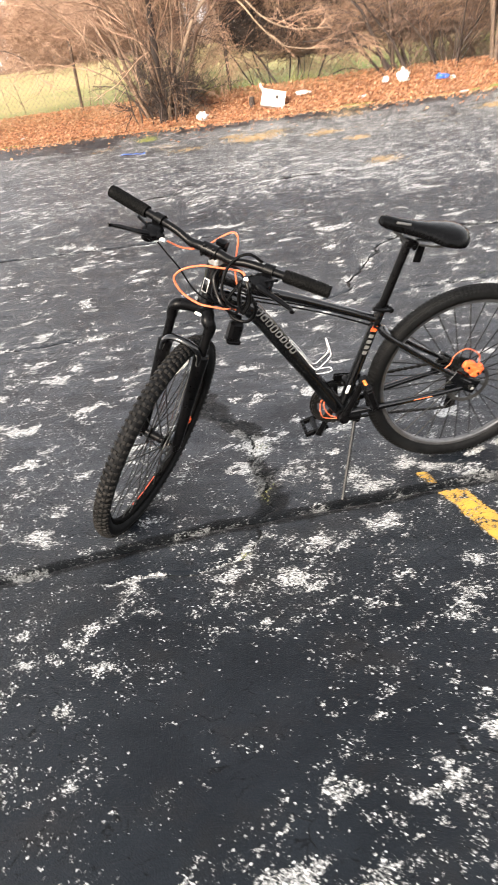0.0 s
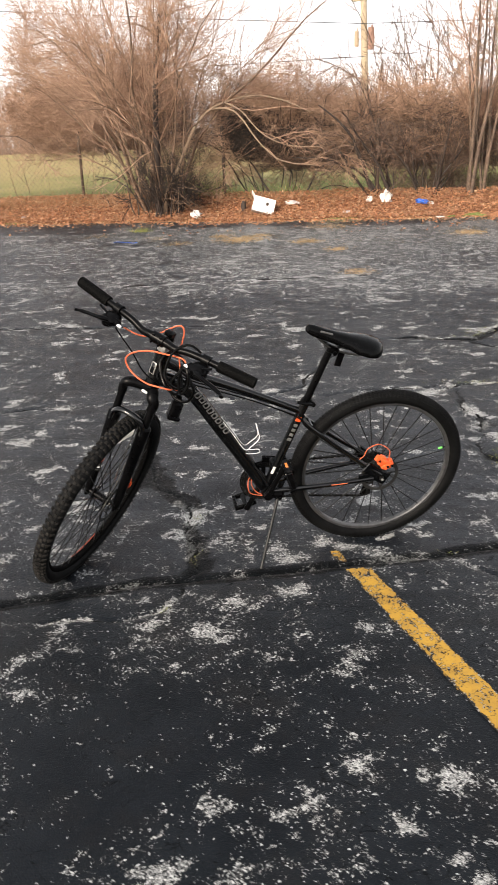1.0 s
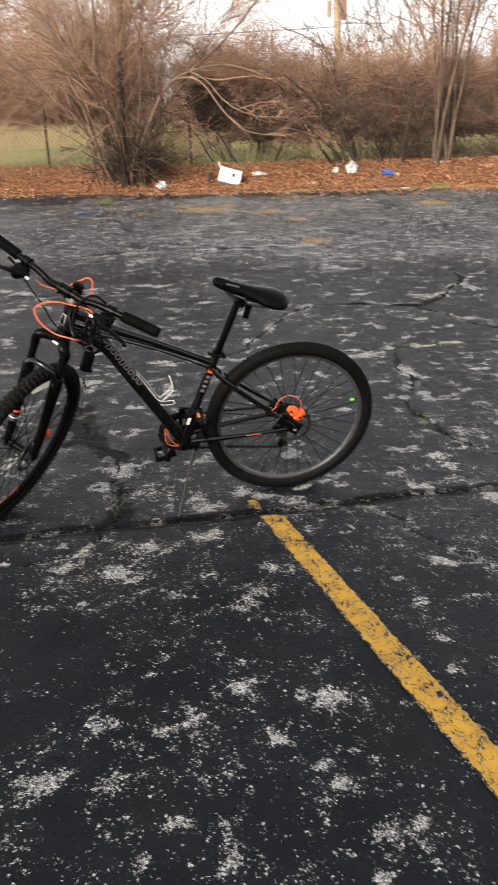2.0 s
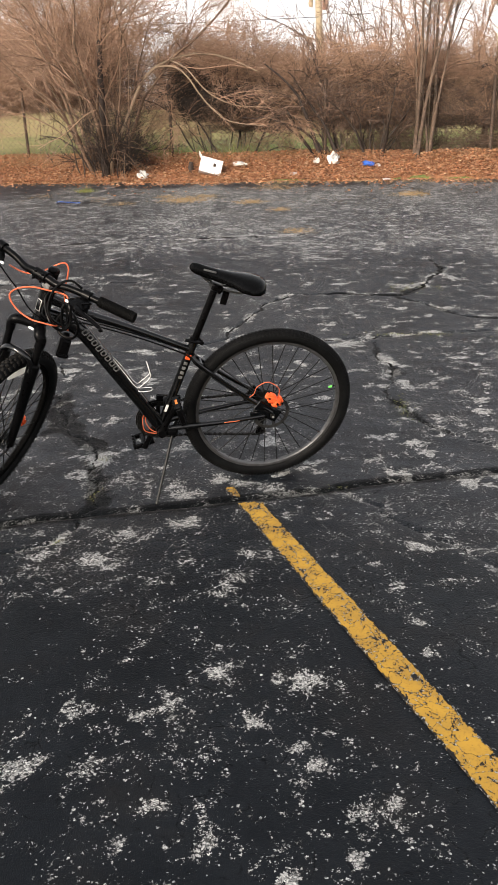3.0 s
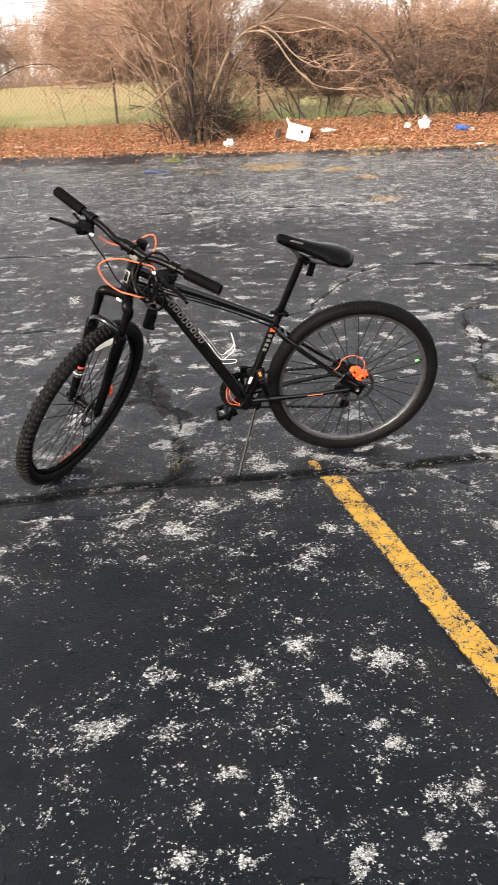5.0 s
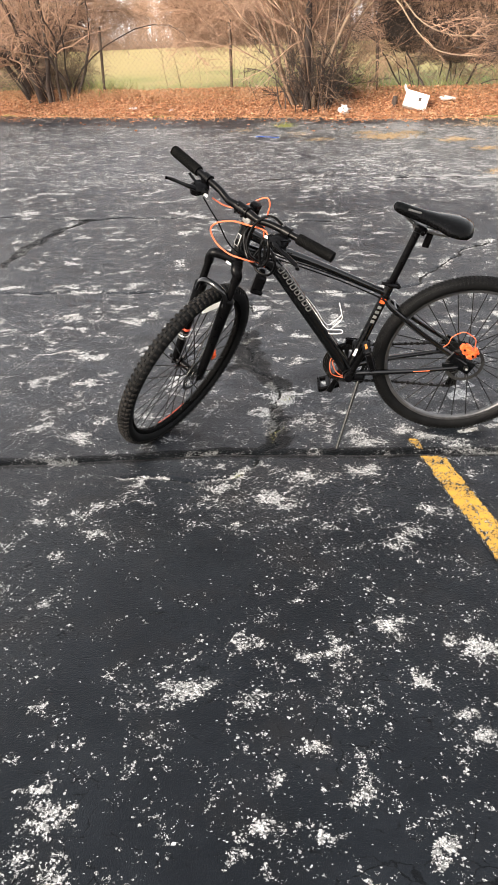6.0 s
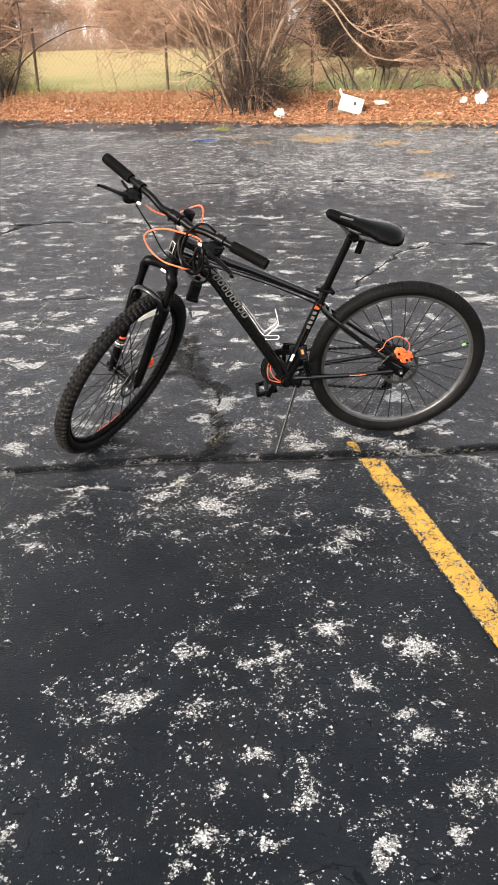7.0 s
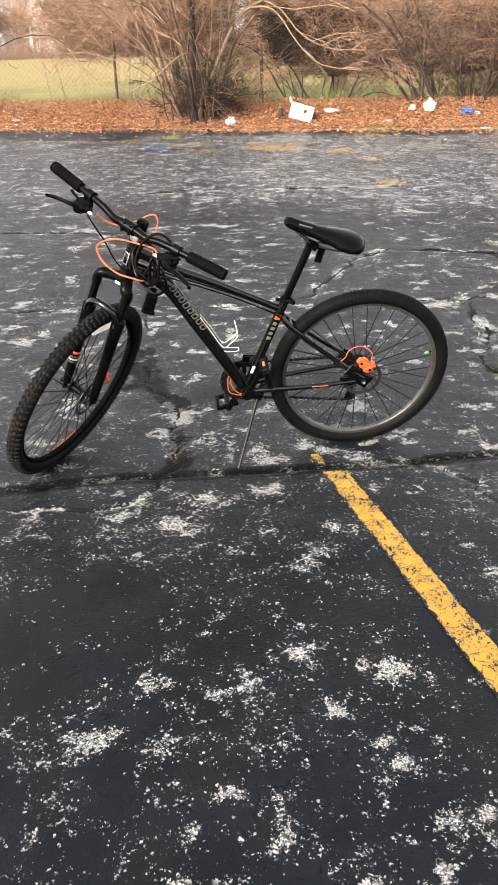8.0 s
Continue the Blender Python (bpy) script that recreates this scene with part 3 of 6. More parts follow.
def build_lot():
    xs = np.concatenate([np.linspace(-60, -8, 40)[:-1], np.linspace(-8, -4, 50)[:-1], np.linspace(-4, -1.2, 94)[:-1], np.linspace(-1.2, 1.7, 230), np.linspace(1.7, 4, 70)[1:], np.linspace(4, 8, 40)[1:], np.linspace(8, 60, 40)[1:]])
    ys = np.concatenate([np.linspace(-40, 0.2, 30)[:-1], np.linspace(0.2, 3.4, 250), np.linspace(3.4, 8.2, 190)[1:], np.linspace(8.2, 17.0, 90)[1:]])
    x, y = np.meshgrid(xs, ys)
    k = np.clip((y - 14) / 3.0, 0, 1)
    y = y + k * (lot_edge(x) - 17.0)
    seam = near_path(x + 0.012 * wave(x, y, 26, 0.05), y + 0.03 * (wave(x, y, 27, 0.16) - 0.5), SEAM)
    crack = seam + 0.002
    wx = x + 0.10 * (wave(x, y, 28, 0.22) - 0.5) + 0.035 * (wave(x, y, 29, 0.06) - 0.5)
    wy = y + 0.10 * (wave(x, y, 30, 0.22) - 0.5) + 0.035 * (wave(x, y, 31, 0.06) - 0.5)
    seam = np.minimum(seam, near_path(x + 0.35 * (wx - x), y + 0.35 * (wy - y), CRACKS[0][1:7]) - 0.060 + 0.07 * wave(x, y, 33, 0.15) + 0.03 * wave(x, y, 37, 0.045))
    seam = np.minimum(seam, np.hypot(x + 0.60, (y - 3.42) * 0.7) - 0.09 + 0.10 * wave(x, y, 38, 0.07))
    seam = np.minimum(seam, near_path(wx, wy, CRACKS[5][0:5]) - 0.005 + 0.07 * wave(x, y, 34, 0.13))
    seam = np.minimum(seam, near_path(wx, wy, CRACKS[2][0:4]) - 0.03 + 0.06 * wave(x, y, 36, 0.25))
    seam = seam + 0.25 * np.exp(-((x + 0.245) ** 2 + (y - 2.965) ** 2) / 0.055 ** 2)
    for i in (3, 4, 9):
        seam = np.minimum(seam, near_path(wx, wy, CRACKS[i]) - 0.02 + 0.10 * wave(x, y, 40 + i, 0.3))
    for c in CRACKS:
        crack = np.minimum(crack, near_path(wx, wy, c))
    crack = crack - 0.0025 * np.clip(y - 3.5, 0, 4) + 0.012 * (wave(x, y, 24, 0.2) - 0.35)
    wear = -0.072 + 0.14 * wave(x, y, 3, 0.45) * wave(x, y, 4, 1.7) + - np.clip((y - 2.6) / 1.5, 0, 1) * 0.02 + np.clip((y - 7.2) / 1.0, 0, 1) * 0.02 + np.clip((y - 8.2) / 1.2, 0, 1) * (0.085 + 0.075 * np.clip((x + 3.5) / 2, 0, 1))
    for bx, by, r in BARE:
        d = np.hypot(x - bx + 0.5 * r * (wave(x, y, 22, 0.05) - 0.5), (y - by) * 1.1 + 0.5 * r * (wave(x, y, 23, 0.05) - 0.5)) / r
        wear = np.maximum(wear, 0.36 * np.exp(-0.75 * d ** 1.7) + 0.02)
    wear += 0.10 * np.exp(-(near_path(wx, wy, [(-1.18, 8.91), (-0.65, 7.96), (-0.4, 7.5)]) / 0.03) ** 2) - 0.02 * np.clip((1.3 - y) / 0.4, 0, 1)
    for c in WEB:
        wear = np.maximum(wear, 0.15 * np.exp(-(near_path(wx, wy, c) / 0.030) ** 2) * (0.4 + 1.2 * wave(x, y, 25, 0.08)) + 0.0)
    for c in GRIT:
        wear += 0.20 * np.exp(-(near_path(wx, wy, c) / (0.009 + 0.006 * np.clip(y - 2.5, 0, 5))) ** 2)
    wear += (0.20 + 0.10 * (y > 4)) * np.exp(-(np.maximum(crack, 0) / (0.035 + 0.008 * np.clip(y - 3, 0, 5))) ** 2) * np.clip(wave(x, y, 8, 0.12) * 3 - 1.2, 0, 1)
    wear += 0.45 * np.exp(-((x + 0.245) ** 2 + (y - 2.965) ** 2) / 0.045 ** 2)
    calm = np.hypot((x + 0.05) / 0.42, (y - 1.45) / 0.26)
    wear += 0.008 * np.exp(-((y - 1.95) / 0.45) ** 2) - 0.12 * np.exp(-calm ** 2)
    fresh = np.clip((y - lot_edge(x) + 1.95 + 0.5 * (wave(x, 0 * x, 12, 0.9) - 0.5)) / 0.10, 0, 1) * np.clip((-4.7 - x) / 0.3, 0.0, 1)
    fresh = np.maximum(fresh, 0.6 * np.clip((y - lot_edge(x) + 0.9 + 0.9 * (wave(x, 0 * x, 13, 0.7) - 0.5)) / 0.3, 0, 1))
    wear -= 0.34 * fresh
    # far: grows with distance, for worn blots and the painted sky sheen
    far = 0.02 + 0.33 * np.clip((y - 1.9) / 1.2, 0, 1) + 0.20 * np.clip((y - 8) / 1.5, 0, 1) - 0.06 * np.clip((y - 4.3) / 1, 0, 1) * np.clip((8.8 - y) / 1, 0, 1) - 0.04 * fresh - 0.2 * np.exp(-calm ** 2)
    z = grade(y) + 0.004 * (wave(x, y, 6, 0.35) - 0.5) * (y < 14) + 0.02 * (wave(x, y, 7, 2.2) - 0.5) * np.clip((y - 3.4) / 3, 0, 1)
    z -= 0.004 * np.exp(-(seam / 0.03) ** 2) + 0.010 * np.exp(-(crack / 0.011) ** 2)
    ny, nx = x.shape
    i = np.arange(nx * ny).reshape(ny, nx)
    q = np.stack([i[:-1, :-1], i[:-1, 1:], i[1:, 1:], i[1:, :-1]], -1).reshape(-1, 4)
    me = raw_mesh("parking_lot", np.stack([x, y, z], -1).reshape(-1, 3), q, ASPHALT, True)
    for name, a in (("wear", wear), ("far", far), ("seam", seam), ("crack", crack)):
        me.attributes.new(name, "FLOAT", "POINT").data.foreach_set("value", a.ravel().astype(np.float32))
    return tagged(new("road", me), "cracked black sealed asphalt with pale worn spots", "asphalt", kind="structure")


def build_field():
    xs = np.concatenate([np.linspace(-900, -40, 30)[:-1], np.linspace(-40, 30, 180), np.linspace(30, 900, 30)[1:]])
    ys = np.concatenate([np.linspace(-900, 0, 20)[:-1], np.linspace(0, 15, 16)[:-1], np.linspace(15, 21, 60), np.linspace(21, 120, 60)[1:], np.linspace(120, 1500, 20)[1:]])
    x, y = np.meshgrid(xs, ys)
    z = np.where(y < 115, land(x, np.minimum(y, 115)), land(x, 0 * y + 115))
    z += 0.12 * (wave(x, y, 14, 9.0) - 0.5) * np.clip((y - 20) / 8, 0, 1)
    ny, nx = x.shape
    i = np.arange(nx * ny).reshape(ny, nx)
    q = np.stack([i[:-1, :-1], i[:-1, 1:], i[1:, 1:], i[1:, :-1]], -1).reshape(-1, 4)
    me = raw_mesh("ground", np.stack([x, y, z], -1).reshape(-1, 3), q, FIELD, True)
    return tagged(new("ground", me), "pale green and straw winter grass field", "grass field", kind="structure")


def build_line():
    """The painted stall line, broken where the seam crosses it."""
    def strip(name, a, b, c, d, steps):
        a, b, c, d = (np.array(p) for p in (a, b, c, d))
        v, e = [], []
        for i in range(steps + 1):
            t = i / steps
            l, r = a + (b - a) * t, c + (d - c) * t
            for j in range(9):
                p = l + (r - l) * j / 8 + 0.003 * (wave(t * 60, j * 1.0, 21, 1.0) - 0.5)
                v.append((p[0], p[1], float(grade(p[1])) + 0.0045))
                e.append(max(abs(j - 4) / 4, 1 - min(i, steps - i) / 2 if min(i, steps - i) < 2 else 0))
        n = len(v)
        v += [(p[0], p[1], p[2] - 0.006) for p in v]
        e += e
        f = []
        for i in range(steps):
            for j in range(8):
                o = i * 9 + j
                f.append((o, o + 9, o + 10, o + 1))
        rim = [i * 9 for i in range(steps + 1)] + [steps * 9 + j for j in range(1, 9)] + [i * 9 + 8 for i in range(steps - 1, -1, -1)] + [j for j in range(7, 0, -1)]
        for p, q in zip(rim, rim[1:] + rim[:1]):
            f.append((p, p + n, q + n, q))
        me = raw_mesh(name, v, f, YELLOW)
        me.flip_normals()
        me.attributes.new("edge", "FLOAT", "POINT").data.foreach_set("value", np.array(e, dtype=np.float32))
        return me
    tagged(new("parking_line", strip("parking_line", (0.478, 2.52), (1.746, 0.0), (0.572, 2.545), (1.845, 0.04), 90)),
           "chipped yellow painted parking stall line on asphalt", "painted line", kind="structure")
    tagged(new("parking_line", strip("parking_line", (0.402, 2.668), (0.445, 2.585), (0.446, 2.676), (0.478, 2.592), 8)),
           "short broken end of a yellow parking line", "painted line", kind="structure")


build_field()
build_lot()
build_line()


# ---- the bicycle: x forward, y to its left, z up, from the rear tyre's foot ----
RAD = 0.368
BB, AXLE = Vector((0.463, 0, 0.316)), Vector((0, 0, RAD))
CLAMP, POST_TOP = Vector((0.319, 0, 0.716)), Vector((0.235, 0, 0.947))
HEAD_TOP, HEAD_LOW, HUB = Vector((0.856, 0, 0.963)), Vector((0.903, 0, 0.836)), Vector((1.135, 0, RAD))
STEER_UP = (HEAD_TOP - HEAD_LOW).normalized()
STEER_FWD = Vector((STEER_UP.z, 0, -STEER_UP.x))
BAR = HEAD_TOP + 0.0742 * STEER_FWD + 0.0745 * STEER_UP
STEER = Matrix.Translation(HEAD_TOP) @ Matrix.Rotation(radians(51.6), 4, STEER_UP) @ Matrix.Translation(-HEAD_TOP)
# the fork and its wheel, turned a little further than the bar
RAD_FRONT = RAD + 0.018
FRONT_HUB = HUB - 0.005 * STEER_UP - 0.025 * STEER_FWD + Vector((0, -0.028, 0))
FORK_TURN = Matrix.Translation(HEAD_TOP) @ Matrix.Rotation(radians(55.4), 4, STEER_UP) @ Matrix.Translation(-HEAD_TOP)
WHEEL_TURN = FORK_TURN @ Matrix.Translation(FRONT_HUB) @ Matrix.Rotation(radians(-1.9), 4, STEER_FWD) @ Matrix.Translation(-FRONT_HUB)
BIKE = (Matrix.Translation((0.5552, 2.8532, 0.0)) @ Matrix.Rotation(radians(199.56), 4, "Z") @ Matrix.Rotation(radians(-15.56), 4, "X")
        @ Matrix.Translation(AXLE) @ Matrix.Rotation(radians(-0.28), 4, "Y") @ Matrix.Translation(-AXLE))


def V(*p):
    return Vector(p)


def build_wheel(bike, centre, rad, turn, knob, rim_mat, front):
    """One wheel: the rim carries tyre, spokes, hub, rotor and valve."""
    ax = (0, 1, 0)
    g = Geo()
    prof = [(-0.012, 0.318), (-0.0115, 0.306), (-0.007, 0.301), (0.007, 0.301), (0.0115, 0.306), (0.012, 0.318), (0.010, 0.318), (0.009, 0.308), (-0.009, 0.308), (-0.010, 0.318)]
    up = rad - RAD
    lathe(g, [(y, r + up) for y, r in prof], centre, ax, 72, closed=True)
    wheel = part("wheel", g, rim_mat, bike, turn=turn)
    # tyre with its knobs
    g = Geo()
    ring, rt = rad - 0.0295, 0.0265
    sec = [(rt * math.sin(a), ring + rt * math.cos(a)) for a in [radians(d) for d in range(-150, 151, 20)]]
    sec += [(0.009, ring - rt * 0.75), (-0.009, ring - rt * 0.75)]
    lathe(g, sec, centre, ax, 80, closed=True)
    knobs = Geo() if front else g
    rows = 92 if front else 150
    for i in range(rows):
        for j, (deg, w, l, h) in enumerate(knob):
            a = 2 * math.pi * (i + 0.5 * (j % 2)) / rows
            out = V(math.cos(a), 0, math.sin(a))
            along = V(-math.sin(a), 0, math.cos(a))
            t = radians(deg)
            nrm = out * math.cos(t) + V(0, 1, 0) * math.sin(t)
            c = centre + out * ring + nrm * (rt + h * 0.25)
            block(knobs, c, (l, w, h * 1.3), along, along.cross(nrm) * -1, 0.12)
    part("tyre", g, RUBBER, wheel)
    if front:
        part("tread", knobs, TREAD, wheel, "dusty tread knobs")
    # hub
    g = Geo()
    wid = 0.048 if front else 0.062
    lathe(g, [(-wid, 0.006), (-wid, 0.011), (-0.036, 0.012), (-0.034, 0.024), (-0.029, 0.025), (-0.026, 0.015), (0.02, 0.015), (0.026, 0.028), (0.031, 0.029), (0.034, 0.014), (wid, 0.011), (wid, 0.006)], centre, ax, 24)
    lathe(g, [(-0.085, 0.005), (-0.084, 0.009), (-0.076, 0.010), (-0.074, 0.005), (0.074, 0.005), (0.076, 0.010), (0.086, 0.009), (0.087, 0.004)], centre, ax, 12)
    part("hub", g, MATT if front else DARK_STEEL, wheel)
    if not front:
        g = Geo()
        lathe(g, [(0.074, 0.0), (0.074, 0.0085), (0.079, 0.0085), (0.081, 0.006), (0.089, 0.0055), (0.089, 0.0)], centre, ax, 8)
        part("axle_nut", g, SILVER, wheel, "bright axle nut")
    # disc rotor: ring with holes between arms
    g = Geo()
    y0 = 0.050
    lathe(g, [(y0, 0.066), (y0, 0.080), (y0 + 0.002, 0.080), (y0 + 0.002, 0.066)], centre, ax, 60, closed=True)
    lathe(g, [(y0, 0.018), (y0, 0.030), (y0 + 0.002, 0.030), (y0 + 0.002, 0.018)], centre, ax, 24, closed=True)
    for i in range(6):
        a = i * math.pi / 3
        p = [centre + V(r * math.cos(a + k), y0 + 0.001, r * math.sin(a + k)) for r, k in ((0.028, 0.0), (0.047, 0.22), (0.068, 0.36))]
        tube(g, smooth_path(p, 3), 0.0035, 5, flat=0.35, flat_dir=(0, 1, 0))
    for i in range(24):
        a = i * math.pi / 12 + 0.1
        lathe(g, [(y0 - 0.0005, 0.0), (y0 - 0.0005, 0.003), (y0 + 0.0025, 0.003), (y0 + 0.0025, 0.0)], centre + V(0.073 * math.cos(a), 0, 0.073 * math.sin(a)), ax, 6)
    part("brake_rotor", g, STEEL, wheel)
    # valve
    a = radians(-98 if front else 166)
    out = V(math.cos(a), 0, math.sin(a))
    g = Geo()
    tube(g, [centre + out * (0.302 + up), centre + out * (0.276 + up)], 0.0032, 8)
    part("valve", g, MATT, wheel)
    g = Geo()
    tube(g, [centre + out * (r + up) for r in (0.289, 0.287, 0.276, 0.273)], [0.0036, 0.0048, 0.0046, 0.003], 9)
    part("valve_cap", g, MATT if front else LIME, wheel)
    # spokes: one mesh for each side and lean, shared
    for side, fl in ((1, 0.028), (-1, 0.024)):
        for lean in (1, -1):
            g = Geo()
            h = radians(38 * lean)
            tube(g, [V(fl * math.cos(h), 0.029 * side, fl * math.sin(h)), V(0.299 + up, 0.003 * side, 0)], 0.0021, 5)
            me = mesh_of("spoke", g, DARK_STEEL)
            for i in range(8):
                ob = new("spoke", me)
                ob.parent = wheel
                ang = i * 360 / 8 + (0 if lean > 0 else 11.25) + (0 if side > 0 else 22.5)
                ob.matrix_basis = Matrix.Translation(centre) @ Matrix.Rotation(radians(ang), 4, "Y")
    if front:
        g = Geo()
        arc = [centre + V(math.cos(radians(d)), 0, math.sin(radians(d))) * (0.279 + up) for d in range(101, 128, 2)]
        tube(g, arc, [0.008, 0.013, 0.016, 0.018] + [0.019] * 6 + [0.018, 0.016, 0.013, 0.008], 10, flat=0.22, flat_dir=(0, 1, 0))
        part("spoke_reflector", g, CLEAR_REFLECTOR, wheel, "clear white spoke reflector")
        g = Geo()
        arc = [centre + V(math.cos(radians(d)), 0, math.sin(radians(d))) * (0.300 + up) for d in range(-96, -64, 3)]
        tube(g, [p + V(0, -0.0120, 0) for p in arc], 0.0035, 6, flat=0.35, flat_dir=(0, 1, 0))
        part("decal", g, RED_DECAL, wheel, "red-orange rim decal")
    else:
        for start in (70, 84):
            g = Geo()
            arc = [centre + V(0.331 * math.cos(radians(d)), 0, 0.331 * math.sin(radians(d))) for d in range(start, start + 10, 2)]
            tube(g, [p + V(0, 0.0225, 0) for p in arc], 0.0022, 6, flat=0.3, flat_dir=(0, 1, 0))
            part("decal", g, GREY_DECAL, wheel, "pale mark on the tyre side")
    return wheel


def build_saddle(bike):
    rear, nose = V(0.046, 0, 0.925), V(0.340, 0, 1.020)
    along = (nose - rear).normalized()
    up = V(-along.z, 0, along.x)
    n = 20
    keys = [(0.0, 0.020, 0.012), (0.03, 0.052, 0.021), (0.10, 0.076, 0.027), (0.2, 0.082, 0.030), (0.32, 0.072, 0.029), (0.45, 0.050, 0.026), (0.6, 0.034, 0.024), (0.78, 0.026, 0.022), (0.92, 0.023, 0.021), (0.98, 0.017, 0.016), (1.0, 0.006, 0.006)]
    g, verts, faces = Geo(), [], []
    for s, w, h in keys:
        c = rear + along * (s * (nose - rear).length) + up * (0.010 * (2 * s - 1) ** 2 - 0.004)
        for j in range(n):
            a = 2 * math.pi * j / n
            x, y = math.cos(a), math.sin(a)
            x = math.copysign(abs(x) ** 0.75, x)
            drop = -0.012 * abs(x) ** 2 * (1 if s < 0.45 else 0.4)
            verts.append(c + V(0, 1, 0) * (w * x) + up * ((h * y if y > 0 else h * y * 0.8) + drop))
    k = len(keys)
    for i in range(k - 1):
        for j in range(n):
            faces.append((i * n + j, i * n + (j + 1) % n, (i + 1) * n + (j + 1) % n, (i + 1) * n + j))
    faces += [tuple(reversed(range(n))), tuple((k - 1) * n + j for j in range(n))]
    faces = [tuple(reversed(f)) for f in faces]
    g.add(verts, faces)
    saddle = part("saddle", g, VINYL, bike, "black vinyl saddle tipped nose up")
    g = Geo()
    for sy in (-1, 1):
        tube(g, smooth_path([rear + along * 0.05 - up * 0.018 + V(0, 0.03 * sy, 0), rear + along * 0.09 - up * 0.042 + V(0, 0.022 * sy, 0), rear + along * 0.19 - up * 0.042 + V(0, 0.020 * sy, 0), rear + along * 0.26 - up * 0.016 + V(0, 0.008 * sy, 0)], 5), 0.0036, 7)
    part("rail", g, STEEL, saddle)
    g = Geo()
    block(g, rear + along * 0.235 + up * 0.014 + V(0, 0.0215, 0), (0.050, 0.004, 0.007), along, V(0, 1, 0.2), 0.3)
    part("decal", g, GREY_DECAL, saddle, "grey strip on the saddle nose")
    g = Geo()
    block(g, POST_TOP + V(0.0, 0, -0.012), (0.05, 0.052, 0.026), along, V(0, 1, 0), 0.25)
    lathe(g, [(-0.034, 0.0), (-0.034, 0.008), (0.034, 0.008), (0.034, 0.0)], POST_TOP + V(-0.004, 0, -0.018), (0, 1, 0), 10)
    block(g, POST_TOP + V(-0.030, 0.012, -0.052), (0.026, 0.007, 0.060), V(1, 0, 0.25), V(0, 1, 0), 0.2)
    tube(g, [POST_TOP + V(-0.026, 0.012, -0.024), POST_TOP + V(-0.008, 0.004, -0.012)], 0.006, 8)
    part("saddle_clamp", g, MATT, saddle)


def build_frame(bike):
    def one(name, pts, r, mat=PAINT, n=16, per=6, label="", **kw):
        g = Geo()
        path = smooth_path(pts, per)
        if not isinstance(r, (int, float)):
            r = list(np.interp(np.linspace(0, len(r) - 1, len(path)), range(len(r)), r))
        tube(g, path, r, n, **kw)
        return part(name, g, mat, bike, label)
    down = one("down_tube", [V(.885, 0, .872), V(.815, 0, .838), V(.748, 0, .783), V(.66, 0, .643), V(.57, 0, .497), V(.470, 0, .330)], [.028, .029, .028, .0275, .027, .028])
    one("top_tube", [V(.868, 0, .940), V(.80, 0, .902), V(.738, 0, .862), V(.623, 0, .812), V(.50, 0, .754), V(.338, 0, .674)], [.020, .020, .018, .015, .013, .0135], flat=1.1, flat_dir=(0, 1, 0))
    one("seat_tube", [BB, BB.lerp(CLAMP, .5), CLAMP], .0175)
    one("seat_post", [CLAMP.lerp(POST_TOP, -.3), CLAMP.lerp(POST_TOP, .5), POST_TOP], .0150, MATT)
    head = one("head_tube", [HEAD_LOW, HEAD_LOW.lerp(HEAD_TOP, .5), HEAD_TOP], [.029, .0275, .029])
    for sy in (1, -1):
        one("seat_stay", [V(.330, .016 * sy, .650), V(.305, .030 * sy, .615), V(.16, .046 * sy, .495), V(.035, .062 * sy, .402), V(.0, .064 * sy, .375)], [.011, .011, .0095, .009, .009], n=10)
        one("chain_stay", [V(.445, .026 * sy, .318), V(.36, .040 * sy, .330), V(.2, .056 * sy, .345), V(.03, .064 * sy, .362)], [.013, .012, .010, .009], n=10)
        g = Geo()
        block(g, V(.004, .064 * sy, .370), (.075, .007, .055), V(1, 0, .6), V(0, 1, 0), .3)
        block(g, V(.034, .064 * sy, .398), (.085, .009, .045), V(1, 0, .75), V(0, 1, 0), .3)
        block(g, V(.050, .062 * sy, .368), (.085, .009, .040), V(1, 0, -.05), V(0, 1, 0), .3)
        part("dropout", g, PAINT, bike)
    g = Geo()
    tube(g, [V(.296, -.034, .608), V(.296, .034, .608)], .009, 8)
    part("stay_bridge", g, PAINT, bike)
    g = Geo()
    lathe(g, [(-.038, .0), (-.038, .022), (.038, .022), (.038, .0)], BB, (0, 1, 0), 24)
    part("bottom_bracket", g, MATT, bike)
    # seat clamp with its lever
    g = Geo()
    d = (POST_TOP - CLAMP).normalized()
    lathe(g, [(-.012, .0178), (-.011, .0212), (.006, .0212), (.008, .0178)], CLAMP, d, 20, closed=True)
    tube(g, [CLAMP + V(-.022, -.030, .0), CLAMP + V(-.022, .030, .0)], .006, 8)
    lathe(g, [(0, 0), (0, .010), (.012, .010), (.014, .006), (.014, 0)], CLAMP + V(-.022, -.036, 0), (0, -1, 0), 12)
    lathe(g, [(0, 0), (0, .010), (.010, .009), (.010, 0)], CLAMP + V(-.022, .024, 0), (0, 1, 0), 12)
    tube(g, smooth_path([CLAMP + V(-.022, .030, 0), CLAMP + V(.006, .040, .010), CLAMP + V(.044, .038, .022)], 4), [.006] * 5 + [.007] * 4, 8)
    part("seat_clamp", g, MATT, bike)
    # headset rings
    for p, k in ((HEAD_LOW, -.006), (HEAD_TOP, .006)):
        g = Geo()
        lathe(g, [(-.007, .020), (-.006, .0305), (.006, .0305), (.007, .020)], p + STEER_UP * k, STEER_UP, 24)
        part("headset", g, MATT, bike)
    g = Geo()
